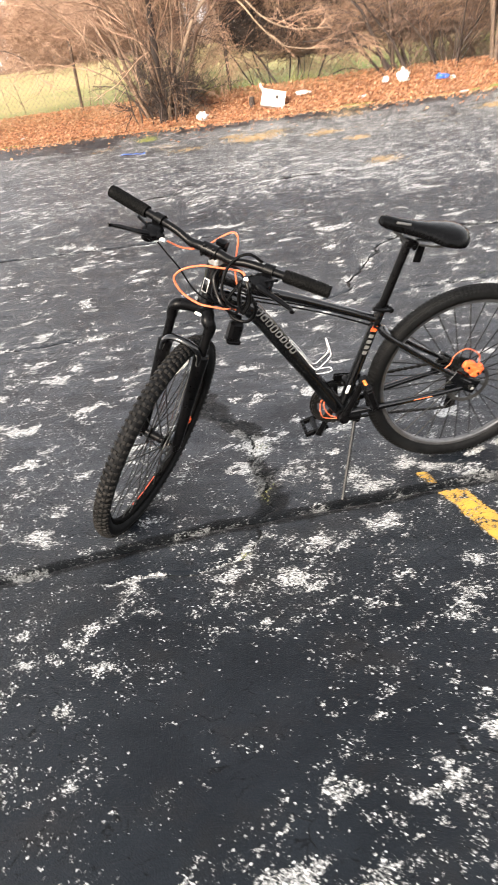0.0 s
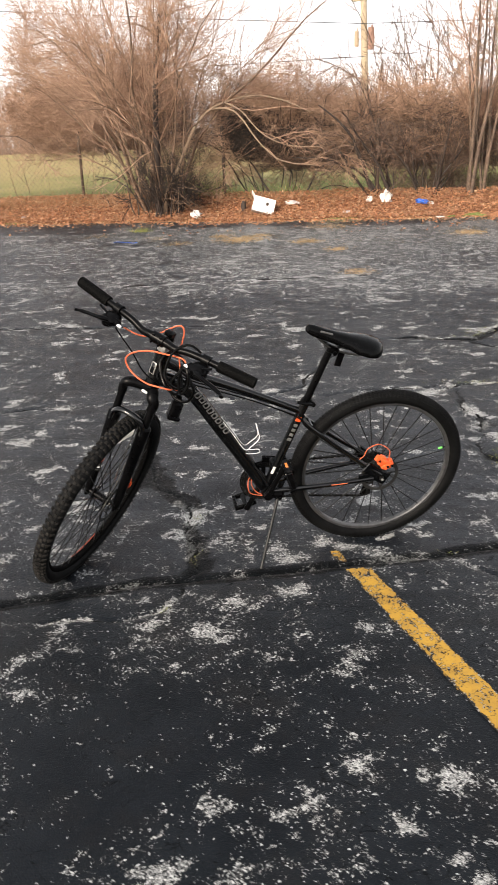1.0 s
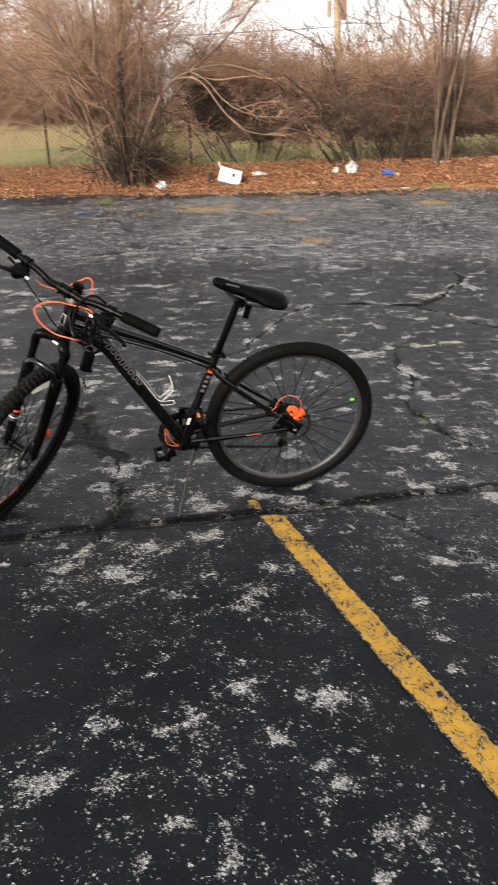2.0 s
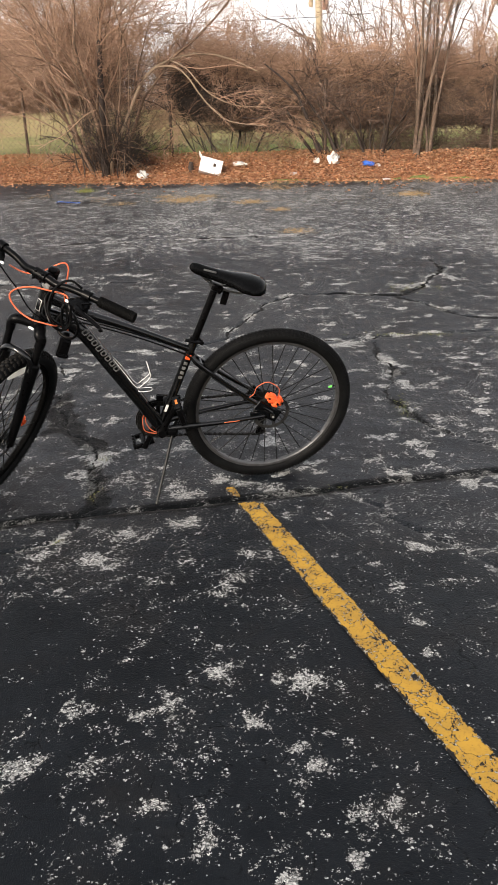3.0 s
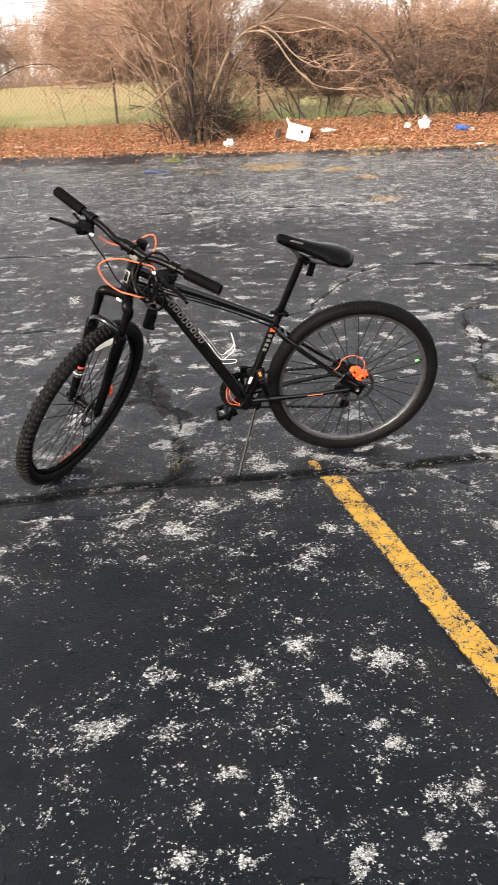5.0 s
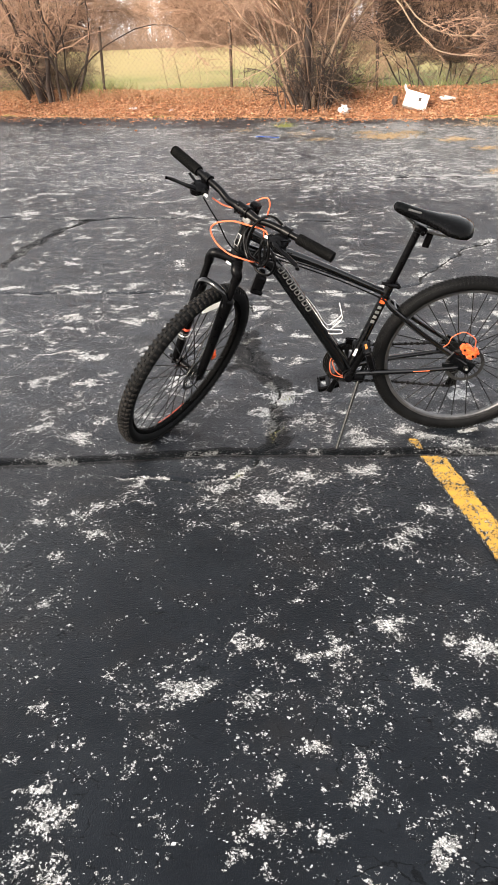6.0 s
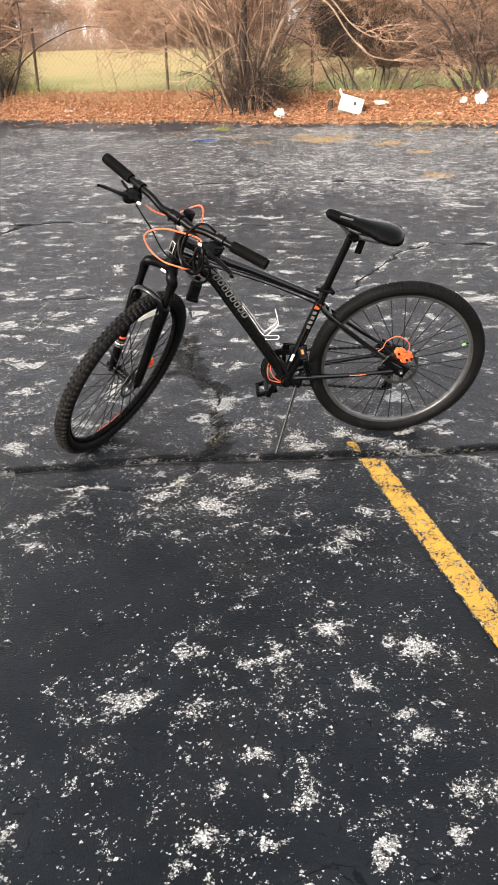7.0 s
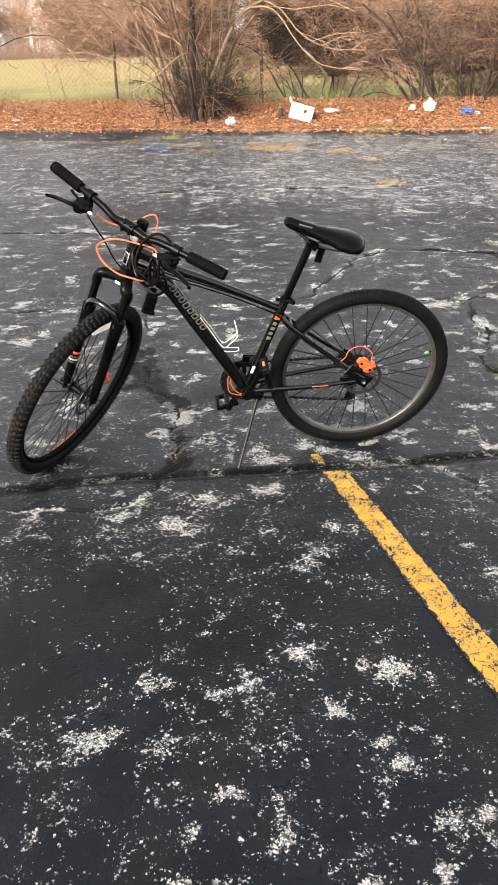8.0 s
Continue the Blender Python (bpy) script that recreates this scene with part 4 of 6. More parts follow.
    lathe(g, [(0, .016), (0, .0235), (.003, .025), (.030, .023), (.032, .016)], HEAD_TOP + STEER_UP * .013, STEER_UP, 24)
    block(g, HEAD_TOP + STEER_UP * .034 + (STEER_FWD + V(0, 1.2, 0)).normalized() * .018, (.048, .036, .024), STEER_UP, V(1, -1, 0), .25)
    part("spacer", g, SILVER, bike, "silver-grey alloy spacer")
    # decals: plain shapes where the maker's marks are
    g = Geo()
    a, b = V(.737, .0268, .795), V(.632, .0268, .628)
    k = (b - a).normalized()
    for i in range(8):
        c = a.lerp(b, i / 7)
        g = Geo()
        across, tall = V(-k.z, 0, k.x), (.0125, .0095, .0105, .0125, .0095, .0095, .0095, .0100)[i]
        tube(g, [c + V(0, .0012 - .0016 * math.sin(a) ** 2, 0) + k * (.0088 * math.copysign(abs(math.cos(a)) ** .6, math.cos(a))) + across * (tall * math.copysign(abs(math.sin(a)) ** .6, math.sin(a)))
                 for a in [2 * math.pi * j / 16 for j in range(16)]], .0031, 6, closed=True, flat=.45, flat_dir=(0, 1, 0))
        part("decal", g, GREY_DECAL, down, "plain grey ring-shaped mark")
    st = bpy.data.objects["seat_tube"]
    g = Geo()
    sd = (CLAMP - BB).normalized()
    for i in range(4):
        g = Geo()
        block(g, BB + sd * (.256 + .022 * i) + V(0.004, .0172, 0), (.013, .003, .015), sd, V(0, 1, 0), .25)
        part("decal", g, PALE_DECAL, st, "plain pale mark")
    g = Geo()
    block(g, BB + sd * .352 + V(0.004, .0172, 0), (.022, .004, .020), sd, V(0, 1, 0), .2)
    part("decal", g, ORANGE, st, "orange square mark")
    g = Geo()
    block(g, BB + sd * .104 + V(.010, .0166, 0), (.034, .003, .011), sd, V(0, 1, 0), .25)
    part("sticker", g, WHITE_DECAL, st, "pale sticker low on the seat tube")
    g = Geo()
    out = (STEER_FWD + V(0, .9, 0)).normalized()
    c = HEAD_LOW.lerp(HEAD_TOP, .58) + out * .0280
    block(g, c, (.046, .022, .003), STEER_UP, STEER_UP.cross(out), .3)
    part("head_badge", g, SILVER, head, "pale outlined badge")
    g = Geo()
    block(g, c + out * .0012, (.039, .016, .003), STEER_UP, STEER_UP.cross(out), .3)
    part("decal", g, PAINT, head)


def build_fork(bike):
    legs = {1: 0.071, -1: 0.060}
    base = FRONT_HUB
    g = Geo()
    tube(g, [HEAD_LOW - STEER_UP * .02, HEAD_TOP + STEER_UP * .075], .0143, 14)
    fork = part("fork", g, MATT, bike, turn=FORK_TURN)
    # crown
    g = Geo()
    top = base + STEER_UP * .496
    axis_pt = HEAD_LOW - STEER_UP * .012
    for sy in (1, -1):
        o = top + V(0, legs[sy] * sy, 0) - STEER_UP * (.014 if sy > 0 else 0)
        bow = [axis_pt, axis_pt.lerp(o, .45) + STEER_UP * .010, o + V(0, -.012 * sy, 0) + STEER_UP * .014, o + V(0, .001 * sy, 0) - STEER_UP * .004, o - STEER_UP * .034]
        n = len(smooth_path(bow, 4))
        tube(g, smooth_path(bow, 4), [.0235 - .0040 * k / (n - 1) for k in range(n)], 14, flat=.9, flat_dir=STEER_UP)
    part("crown", g, MATT, fork)
    for sy in (1, -1):
        g = Geo()
        o = V(0, legs[sy] * sy, 0)
        tube(g, [base + o + STEER_UP * .35, top + o], .0150, 14)
        part("stanchion", g, MATT, fork)
        g = Geo()
        p = [base + o + STEER_UP * s for s in (-.012, .02, .06, .20, .33, .372, .378)]
        tube(g, p, [.012, .0165, .0180, .0205, .0240, .0252, .0190], 16)
        block(g, base + o - STEER_UP * .004, (.034, .012, .034), STEER_FWD, V(0, 1, 0), .35)
        part("slider", g, MATT, fork)
        for s, mat, h in (() if sy > 0 else ((.112, GREY_DECAL, .003), (.124, WHITE_DECAL, .0025), (.136, GREY_DECAL, .004), (.156, RED_DECAL, .005))):
            g = Geo()
            lathe(g, [(-h, .0180), (-h, .0203), (h, .0210), (h, .0180)], base + o + STEER_UP * s, STEER_UP, 16, closed=True)
            part("decal", g, mat, fork)
    # arch over the tyre
    g = Geo()
    f = STEER_FWD * .020
    arch = [base + V(0, .006 + .0655 * sy, 0) + STEER_UP * s + f * k for sy, s, k in ((1.02, .346, .7), (.94, .382, 1.0), (.58, .408, 1.5), (0, .415, 1.7), (-.58, .408, 1.5), (-.94, .382, 1.0), (-1.02, .346, .7))]
    tube(g, smooth_path(arch, 4), .0105, 10, flat=1.25, flat_dir=STEER_FWD)
    part("arch", g, PAINT, fork)
    # caliper, hub levers, sticker on the crown
    g = Geo()
    c = base + V(0, .060, 0) + STEER_UP * .086 - STEER_FWD * .052
    block(g, c, (.024, .030, .048), STEER_FWD, V(0, 1, 0), .2)
    lathe(g, [(-.02, .0), (-.02, .011), (.020, .010), (.022, .0)], c, (0, 1, 0), 10)
    block(g, c - STEER_FWD * -.018, (.03, .010, .045), STEER_FWD, V(0, 1, 0), .3)
    part("brake_caliper", g, ORANGE, fork, "orange disc brake caliper")
    g = Geo()
    block(g, top + V(0, .030, 0) + STEER_FWD * .021 + STEER_UP * .020, (.004, .022, .009), STEER_FWD, V(0, 1, 0), .2)
    part("sticker", g, WHITE_DECAL, fork, "small white sticker")


def build_cockpit(bike):
    # stem
    g = Geo()
    sc = HEAD_TOP + STEER_UP * .045
    lathe(g, [(-.026, .0), (-.026, .021), (.026, .021), (.026, .0)], sc, STEER_UP, 20)
    tube(g, [sc, BAR - STEER_FWD * .006], [.020, .018], 14)
    block(g, sc + STEER_UP * .034, (.040, .034, .026), STEER_FWD, V(0, 1, 0), .25)
    stem = part("stem", g, MATT, bike, "", STEER)
    g = Geo()
    lathe(g, [(-.024, .0), (-.024, .021), (.024, .021), (.024, .0)], BAR, (0, 1, 0), 18)
    for sy in (1, -1):
        for sz in (1, -1):
            lathe(g, [(0, 0), (0, .004), (.006, .004), (.006, 0)], BAR + V(0, .015 * sy, 0) + STEER_UP * .014 * sz + STEER_FWD * .017, STEER_FWD, 8)
    part("bar_clamp", g, MATT, stem)
    # bar
    pts = []
    for sy in (1, -1):
        q = [BAR + V(x, y * sy, z) for x, y, z in ((0, .0, 0), (0, .035, 0), (-.001, .07, -.003), (-.008, .115, .006), (-.012, .155, .010), (-.020, .22, .011), (-.0370, .3657, .0127))]
        pts = (list(reversed(q)) + pts[1:]) if pts else q
    g = Geo()
    path = smooth_path(pts, 5)
    r = [.0125 + .0025 * math.exp(-((p - BAR).length / .07) ** 4) for p in path]
    tube(g, path, r, 14)
    bar = part("handlebar", g, MATT, bike, "black riser handlebar turned to its left", STEER)
    for sy in (1, -1):
        a, b = BAR + V(-.0215, .232 * sy, .0112), BAR + V(-.0376, .371 * sy, .0127)
        d = (b - a).normalized()
        n = 30
        prof = [(0, .0), (0, .0185), (.004, .0190)]
        for i in range(n):
            h = .006 + i * (b - a).length / (n + 3)
            prof.append((h, .0168 if i % 2 else .0178))
        prof += [((b - a).length - .006, .019), ((b - a).length - .001, .0185), ((b - a).length, .015), ((b - a).length, 0)]
        g = Geo()
        lathe(g, prof, a, d, 20)
        side = d.cross(V(0, 0, 1)).normalized()
        for i in range(17):
            for k in range(9):
                w = 2 * math.pi * (k + .5 * (i % 2)) / 9
                nrm = side * math.cos(w) + side.cross(d) * math.sin(w)
                block(g, a + d * (.010 + i * .0073) + nrm * .0178, (.0048, .0078, .0036), d, d.cross(nrm), .2)
        part("grip", g, GRIP, bar, "ribbed black rubber grip")
        # brake lever with the shifter under it
        g = Geo()
        c = BAR + V(-.016, .185 * sy, .0105)
        lathe(g, [(-.014, .012), (-.014, .0195), (.014, .0195), (.014, .012)], c, V(-.09, sy, 0), 18, closed=True)
        body = c + STEER_FWD * .030 - STEER_UP * .030
        block(g, body, (.060, .058, .040), STEER_FWD - STEER_UP * .3, V(0, 1, 0), .3)
        block(g, body + STEER_FWD * .006 - V(0, .024 * sy, 0), (.030, .036, .026), STEER_FWD - STEER_UP * .3, V(-.2, 1, 0), .35)
        lathe(g, [(-.011, .0), (-.011, .020), (-.008, .024), (.006, .024), (.012, .015), (.012, 0)], body - STEER_UP * .014 + V(0, .010 * sy, 0), STEER_UP + STEER_FWD * .4, 20)
        part("brake_lever", g, MATT, bar)
        g = Geo()
        bl = [body + STEER_FWD * .022, body + STEER_FWD * .040 + V(0, .022 * sy, 0), body + STEER_FWD * .036 + V(0, .075 * sy, -.014), body + STEER_FWD * .040 + V(0, .110 * sy, -.022), body + STEER_FWD * .052 + V(0, .124 * sy, -.024)]
        tube(g, smooth_path(bl, 5), [.0115] * 6 + [.0100] * 9 + [.0080] * 6, 10, flat=.7, flat_dir=STEER_UP)
        tube(g, smooth_path([body - STEER_UP * .02, body - STEER_UP * .026 + V(0, .03 * sy, 0) - STEER_FWD * .02, body - STEER_UP * .020 + V(0, .05 * sy, 0) - STEER_FWD * .028], 4), .005, 8, flat=.6, flat_dir=STEER_UP)
        part("lever_blade", g, MATT, bar)
        g = Geo()
        tube(g, smooth_path([body + STEER_FWD * .006 + STEER_UP * .004, body + STEER_UP * .020 + V(0, .022 * sy, 0) + STEER_FWD * .014, body + STEER_UP * .034 + V(0, .046 * sy, 0) + STEER_FWD * .020], 4), [.006] * 5 + [.0078] * 4, 8, flat=.6, flat_dir=STEER_UP)
        part("shift_lever", g, MATT, bar)
        g = Geo()
        lathe(g, [(0, 0), (0, .0055), (.012, .0055), (.015, .004), (.015, 0)], body + STEER_FWD * .012 - V(0, .036 * sy, 0) - STEER_UP * .004, V(.1, -sy, -.1), 10)
        part("cable_adjuster", g, WHITE_DECAL, bar, "white cable adjuster")
    # housings
    def cord(pts, r, mat, label):
        g = Geo()
        tube(g, smooth_path(pts, 7), r, 8)
        part("cable", g, mat, bike, label)
    cord([V(.985, -.084, 1.032), V(.943, -.064, 1.012), V(.905, -.050, 1.008), V(.870, -.036, 1.020), V(.797, -.021, 1.055), V(.778, -.011, 1.040), V(.786, -.004, 1.000), V(.80, .02, .965), V(.80, .03, .90)], .0028, ORANGE_CABLE, "orange brake cable housing")
    cord([V(.790, .125, .985), V(.803, .113, .997), V(.864, .088, 1.007), V(.909, .070, 1.012), V(.962, .053, 1.001), V(.990, .050, .975), V(.973, .067, .933), V(.930, .092, .901), V(.885, .111, .890), V(.845, .110, .875), V(.83, .06, .85), V(.80, .03, .81)], .0030, ORANGE_CABLE, "long orange brake cable housing loop")
    cord([V(1.015, -.045, 1.052), V(.990, -.02, 1.015), V(.965, -.002, .977), V(.935, .025, .917), V(.905, .045, .888), V(.870, .05, .868), V(.83, .03, .84)], .0030, MATT, "black shifter cable housing")
    cord([V(.739, .147, 1.030), V(.770, .132, 1.053), V(.805, .121, 1.045), V(.841, .117, 1.009), V(.862, .126, .950), V(.850, .140, .914), V(.815, .120, .880), V(.78, .05, .85), V(.75, .028, .835)], .0046, MATT, "black cable housing")
    cord([V(.76, .16, .985), V(.79, .15, .94), V(.80, .14, .90), V(.83, .10, .872), V(.865, .07, .880), V(.885, .06, .90), V(.87, .03, .93)], .0034, MATT, "black cable housing")
    g = Geo()
    tube(g, smooth_path([V(.205, .0655, .3480), V(.170, .0678, .3505), V(.140, .0692, .3528)], 5), .0019, 6, flat=.5, flat_dir=(0, 1, 0))
    part("decal", g, ORANGE_CABLE, bike, "thin orange stripe on the chain stay")
    # cables along the top tube and the stays
    for k, dz in ((0.012, -.012), (-.004, -.020), (-.014, -.012)):
        cord([V(.80, k * 1.6, .868 + dz), V(.738, k, .838 + dz), V(.623, k, .794 + dz), V(.50, k, .742 + dz), V(.37, k * 1.4, .678 + dz), V(.33, k * 2 + .006, .640)], .0026, MATT, "black cable along the top tube")
    cord([V(.355, .024, .668), V(.28, .038, .600), V(.16, .054, .505), V(.100, .064, .462)], .0026, MATT, "black cable along the seat stay")
    cord([V(.100, .064, .462), V(.082, .066, .480), V(.070, .067, .512), V(.026, .067, .530), V(-.020, .067, .498), V(-.024, .067, .462)], .0019, ORANGE_CABLE, "orange rear brake cable housing")
    cord([V(.526, .010, .392), V(.536, 0.004, .362), V(.530, 0.002, .305), V(.497, 0, .284), V(.462, .012, .288)], .0018, ORANGE_CABLE, "orange cable loop at the cranks")
    cord([V(.524, .014, .384), V(.524, 0.010, .350), V(.506, 0.010, .312), V(.478, .014, .296), V(.455, .018, .300)], .0018, ORANGE_CABLE, "orange cable loop at the cranks")


def build_drive(bike):
    # chainring and cranks
    g = Geo()
    y0 = -.050
    lathe(g, [(y0, .070), (y0, .083), (y0 + .003, .083), (y0 + .003, .070)], BB, (0, 1, 0), 60, closed=True)
    lathe(g, [(y0, .012), (y0, .030), (y0 + .004, .030), (y0 + .004, .012)], BB, (0, 1, 0), 30, closed=True)
    for i in range(5):
        a = i * 2 * math.pi / 5 + .3
        block(g, BB + V(.050 * math.cos(a), y0 + .002, .050 * math.sin(a)), (.050, .004, .018), V(math.cos(a), 0, math.sin(a)), V(0, 1, 0), .2)
    for i in range(42):
        a = i * 2 * math.pi / 42
        block(g, BB + V(.086 * math.cos(a), y0 + .0015, .086 * math.sin(a)), (.010, .003, .006), V(math.cos(a), 0, math.sin(a)), V(0, 1, 0), .2)
    lathe(g, [(y0 - .006, .088), (y0 - .006, .097), (y0 - .004, .097), (y0 - .004, .088)], BB, (0, 1, 0), 48, closed=True)
    part("chainring", g, DARK_STEEL, bike)
    up = V(-.062, 0, .154)
    for sy in (1, -1):
        a, b = BB + V(0, .050 * sy, 0), BB + V(0, .066 * sy, 0) + up * sy
        g = Geo()
        tube(g, [a, a.lerp(b, .3), a.lerp(b, .75), b], [.017, .0125, .0115, .014], 12, flat=.62, flat_dir=(0, 1, 0))
        lathe(g, [(-.010, 0), (-.010, .018), (.012, .018), (.012, 0)], a, (0, 1, 0), 16)
        part("crank_arm", g, MATT, bike)
        # pedal: a cage round an axle, with amber reflectors
        c = b + V(0, .062 * sy, 0)
        f = V(.30, 0, 1.0).normalized() if sy > 0 else V(1, 0, -.3).normalized()
        n = V(-f.z, 0, f.x)
        g = Geo()
        lathe(g, [(-.05, 0), (-.05, .009), (.03, .011), (.046, .008), (.046, 0)], c, (0, sy, 0), 14)
        for s in (1, -1):
            block(g, c + f * .040 * s, (.014, .084, .024), f, V(0, 1, 0), .25)
            block(g, c + V(0, .038 * s, 0), (.074, .012, .022), f, V(0, 1, 0), .25)
            for k in range(4):
                block(g, c + f * .040 * s + V(0, (-.03 + .02 * k), 0) + n * .013, (.010, .010, .006), f, V(0, 1, 0), .2)
                block(g, c + f * .040 * s + V(0, (-.03 + .02 * k), 0) - n * .013, (.010, .010, .006), f, V(0, 1, 0), .2)
        pedal = part("pedal", g, MATT, bike)
        for s in ((1, -1) if sy > 0 else ()):
            g = Geo()
            block(g, c + f * .0465 * s, (.005, .030, .011), f, V(0, 1, 0), .25)
            part("reflector", g, REFLECTOR, pedal, "amber pedal reflector")
    # cassette
    g = Geo()
    for i, r in enumerate((.050, .044, .038, .033, .028, .024)):
        y = -.036 - .0045 * i
        lathe(g, [(y, .014), (y, r), (y - .002, r), (y - .002, .014)], AXLE, (0, 1, 0), 40, closed=True)
        for t in range(int(r * 560)):
            a = 2 * math.pi * t / int(r * 560)
            block(g, AXLE + V((r + .002) * math.cos(a), y - .001, (r + .002) * math.sin(a)), (.006, .002, .005), V(math.cos(a), 0, math.sin(a)), V(0, 1, 0), .15)
    part("cassette", g, DARK_STEEL, bike)
    # rear derailleur
    g = Geo()
    tube(g, [V(.0, -.066, .345), V(.012, -.070, .300), V(.020, -.062, .268)], [.012, .013, .011], 10)
    block(g, V(.012, -.056, .236), (.020, .006, .10), V(1, 0, .25), V(0, 1, 0), .3)
    for z in (.270, .205):
        lathe(g, [(-.004, 0), (-.004, .019), (.004, .019), (.004, 0)], V(.014 + (z - .236) * .2, -.052, z), (0, 1, 0), 18)
    part("rear_derailleur", g, MATT, bike)
    # front derailleur
    g = Geo()
    block(g, V(.420, -.046, .418), (.10, .006, .028), V(1, 0, .15), V(0, 1, 0), .3)
    block(g, V(.420, -.058, .418), (.10, .004, .026), V(1, 0, .15), V(0, 1, 0), .3)
    block(g, V(.428, -.020, .425), (.034, .046, .040), V(1, 0, 0), V(0, 1, 0), .3)
    part("front_derailleur", g, MATT, bike)
    # chain: links along its loop
    loop = [V(.463, 0, .404)] + [BB + V(.088 * math.cos(a), 0, .088 * math.sin(a)) for a in [radians(d) for d in range(80, -100, -15)]]
    loop += [V(.30, 0, .222), V(.10, 0, .196), V(.028, 0, .188), V(-.006, 0, .198), V(.004, 0, .222), V(.034, 0, .262), V(.018, 0, .290), V(-.012, 0, .298)]
    loop += [AXLE + V(.040 * math.cos(a), 0, .040 * math.sin(a)) for a in [radians(d) for d in range(-110, -281, -17)]]
    loop.append(V(.20, 0, .4065))
    g = Geo()
    acc, flip = 0.0, 0
    for a, b in zip(loop, loop[1:] + loop[:1]):
        d = b - a
        ln = d.length
        while acc < ln:
            c = a + d * (acc / ln) + V(0, -.0495, 0)
            w = .0075 if flip else .0050
            for s in (1, -1):
                block(g, c + V(0, w * .5 * s, 0), (.0120, .0016, .0100 if flip else .0060), d, V(0, 1, 0), .3)
            lathe(g, [(-.004, 0), (-.004, .0036), (.004, .0036), (.004, 0)], c + d.normalized() * .0063, (0, 1, 0), 6)
            acc, flip = acc + .0127, 1 - flip
        acc -= ln
    part("chain", g, CHAIN, bike)
    # rear caliper
    g = Geo()
    k = V(.091, 0, .046).normalized()
    n = V(-k.z, 0, k.x)
    c = V(-.006, .064, .440)
    block(g, c + n * .003, (.050, .036, .022), k, V(0, 1, 0), .14)
    block(g, c + n * .017 + k * .016, (.024, .022, .012), k, V(0, 1, 0), .16)
    block(g, c + n * .014 - k * .020, (.014, .020, .018), k, V(0, 1, 0), .16)
    block(g, c - n * .017 - k * .012, (.026, .030, .022), k, V(0, 1, 0), .16)
    block(g, c - n * .012 + k * .014, (.018, .024, .012), k, V(0, 1, 0), .16)
    block(g, c + k * .033 + n * .006, (.020, .018, .026), k, V(0, 1, 0), .18)
    block(g, c - k * .032 - n * .002, (.016, .018, .030), k, V(0, 1, 0), .18)
    lathe(g, [(-.01, 0), (-.01, .0125), (.022, .012), (.024, .009), (.024, 0)], c - n * .004 - k * .012, (0, 1, 0), 9)
    cal = part("brake_caliper", g, ORANGE, bike, "bright orange disc brake caliper")
    g = Geo()
    lathe(g, [(0, 0), (0, .0055), (.004, .005), (.004, 0)], c - n * .004 - k * .012 + V(0, .0235, 0), (0, 1, 0), 10)
    part("bolt", g, MATT, cal)
    for s in (.030, -.032):
        g = Geo()
        lathe(g, [(0, 0), (0, .005), (.004, .0045), (.004, 0)], c + k * s + n * .004 + V(0, .0175, 0), (0, 1, 0), 8)
        part("bolt", g, MATT, cal)


def build_extras(bike):
    # bottle cage of bent white wire on the down tube
    g = Geo()
    tube(g, smooth_path([V(.640, .012, .660), V(.600, .020, .598), V(.556, .018, .528), V(.528, .016, .540), V(.500, .014, .570), V(.505, .014, .606), V(.512, 0, .634), V(.505, -.014, .606), V(.500, -.014, .570), V(.528, -.016, .540), V(.556, -.018, .528), V(.600, -.020, .598), V(.640, -.012, .660)], 5), .0014, 7)
    tube(g, smooth_path([V(.566, .010, .520), V(.545, .014, .504), V(.505, .014, .503), V(.494, .008, .504), V(.494, -.008, .504), V(.505, -.014, .503), V(.545, -.014, .504), V(.566, -.010, .520)], 4), .0014, 7)
    part("bottle_cage", g, WIRE_WHITE, bike, "bent white wire bottle cage")
    # kickstand
    foot = BIKE.inverted() @ V(.139, 2.494, 0.004)
    g = Geo()
    top = V(.418, .040, .300)
    tube(g, [top, top.lerp(foot, .06), top.lerp(foot, .94), foot], [.0085, .0068, .0060, .0070], 10)
    stand = part("kickstand", g, STAND, bike, "thin steel kickstand, folded down")
    g = Geo()
    block(g, top + V(.004, -.010, .010), (.052, .050, .030), V(1, 0, .1), V(0, 1, 0), .25)
    lathe(g, [(-.012, 0), (-.012, .016), (.012, .016), (.012, 0)], top, V(0, 1, -.2), 14)
    part("bracket", g, MATT, stand)


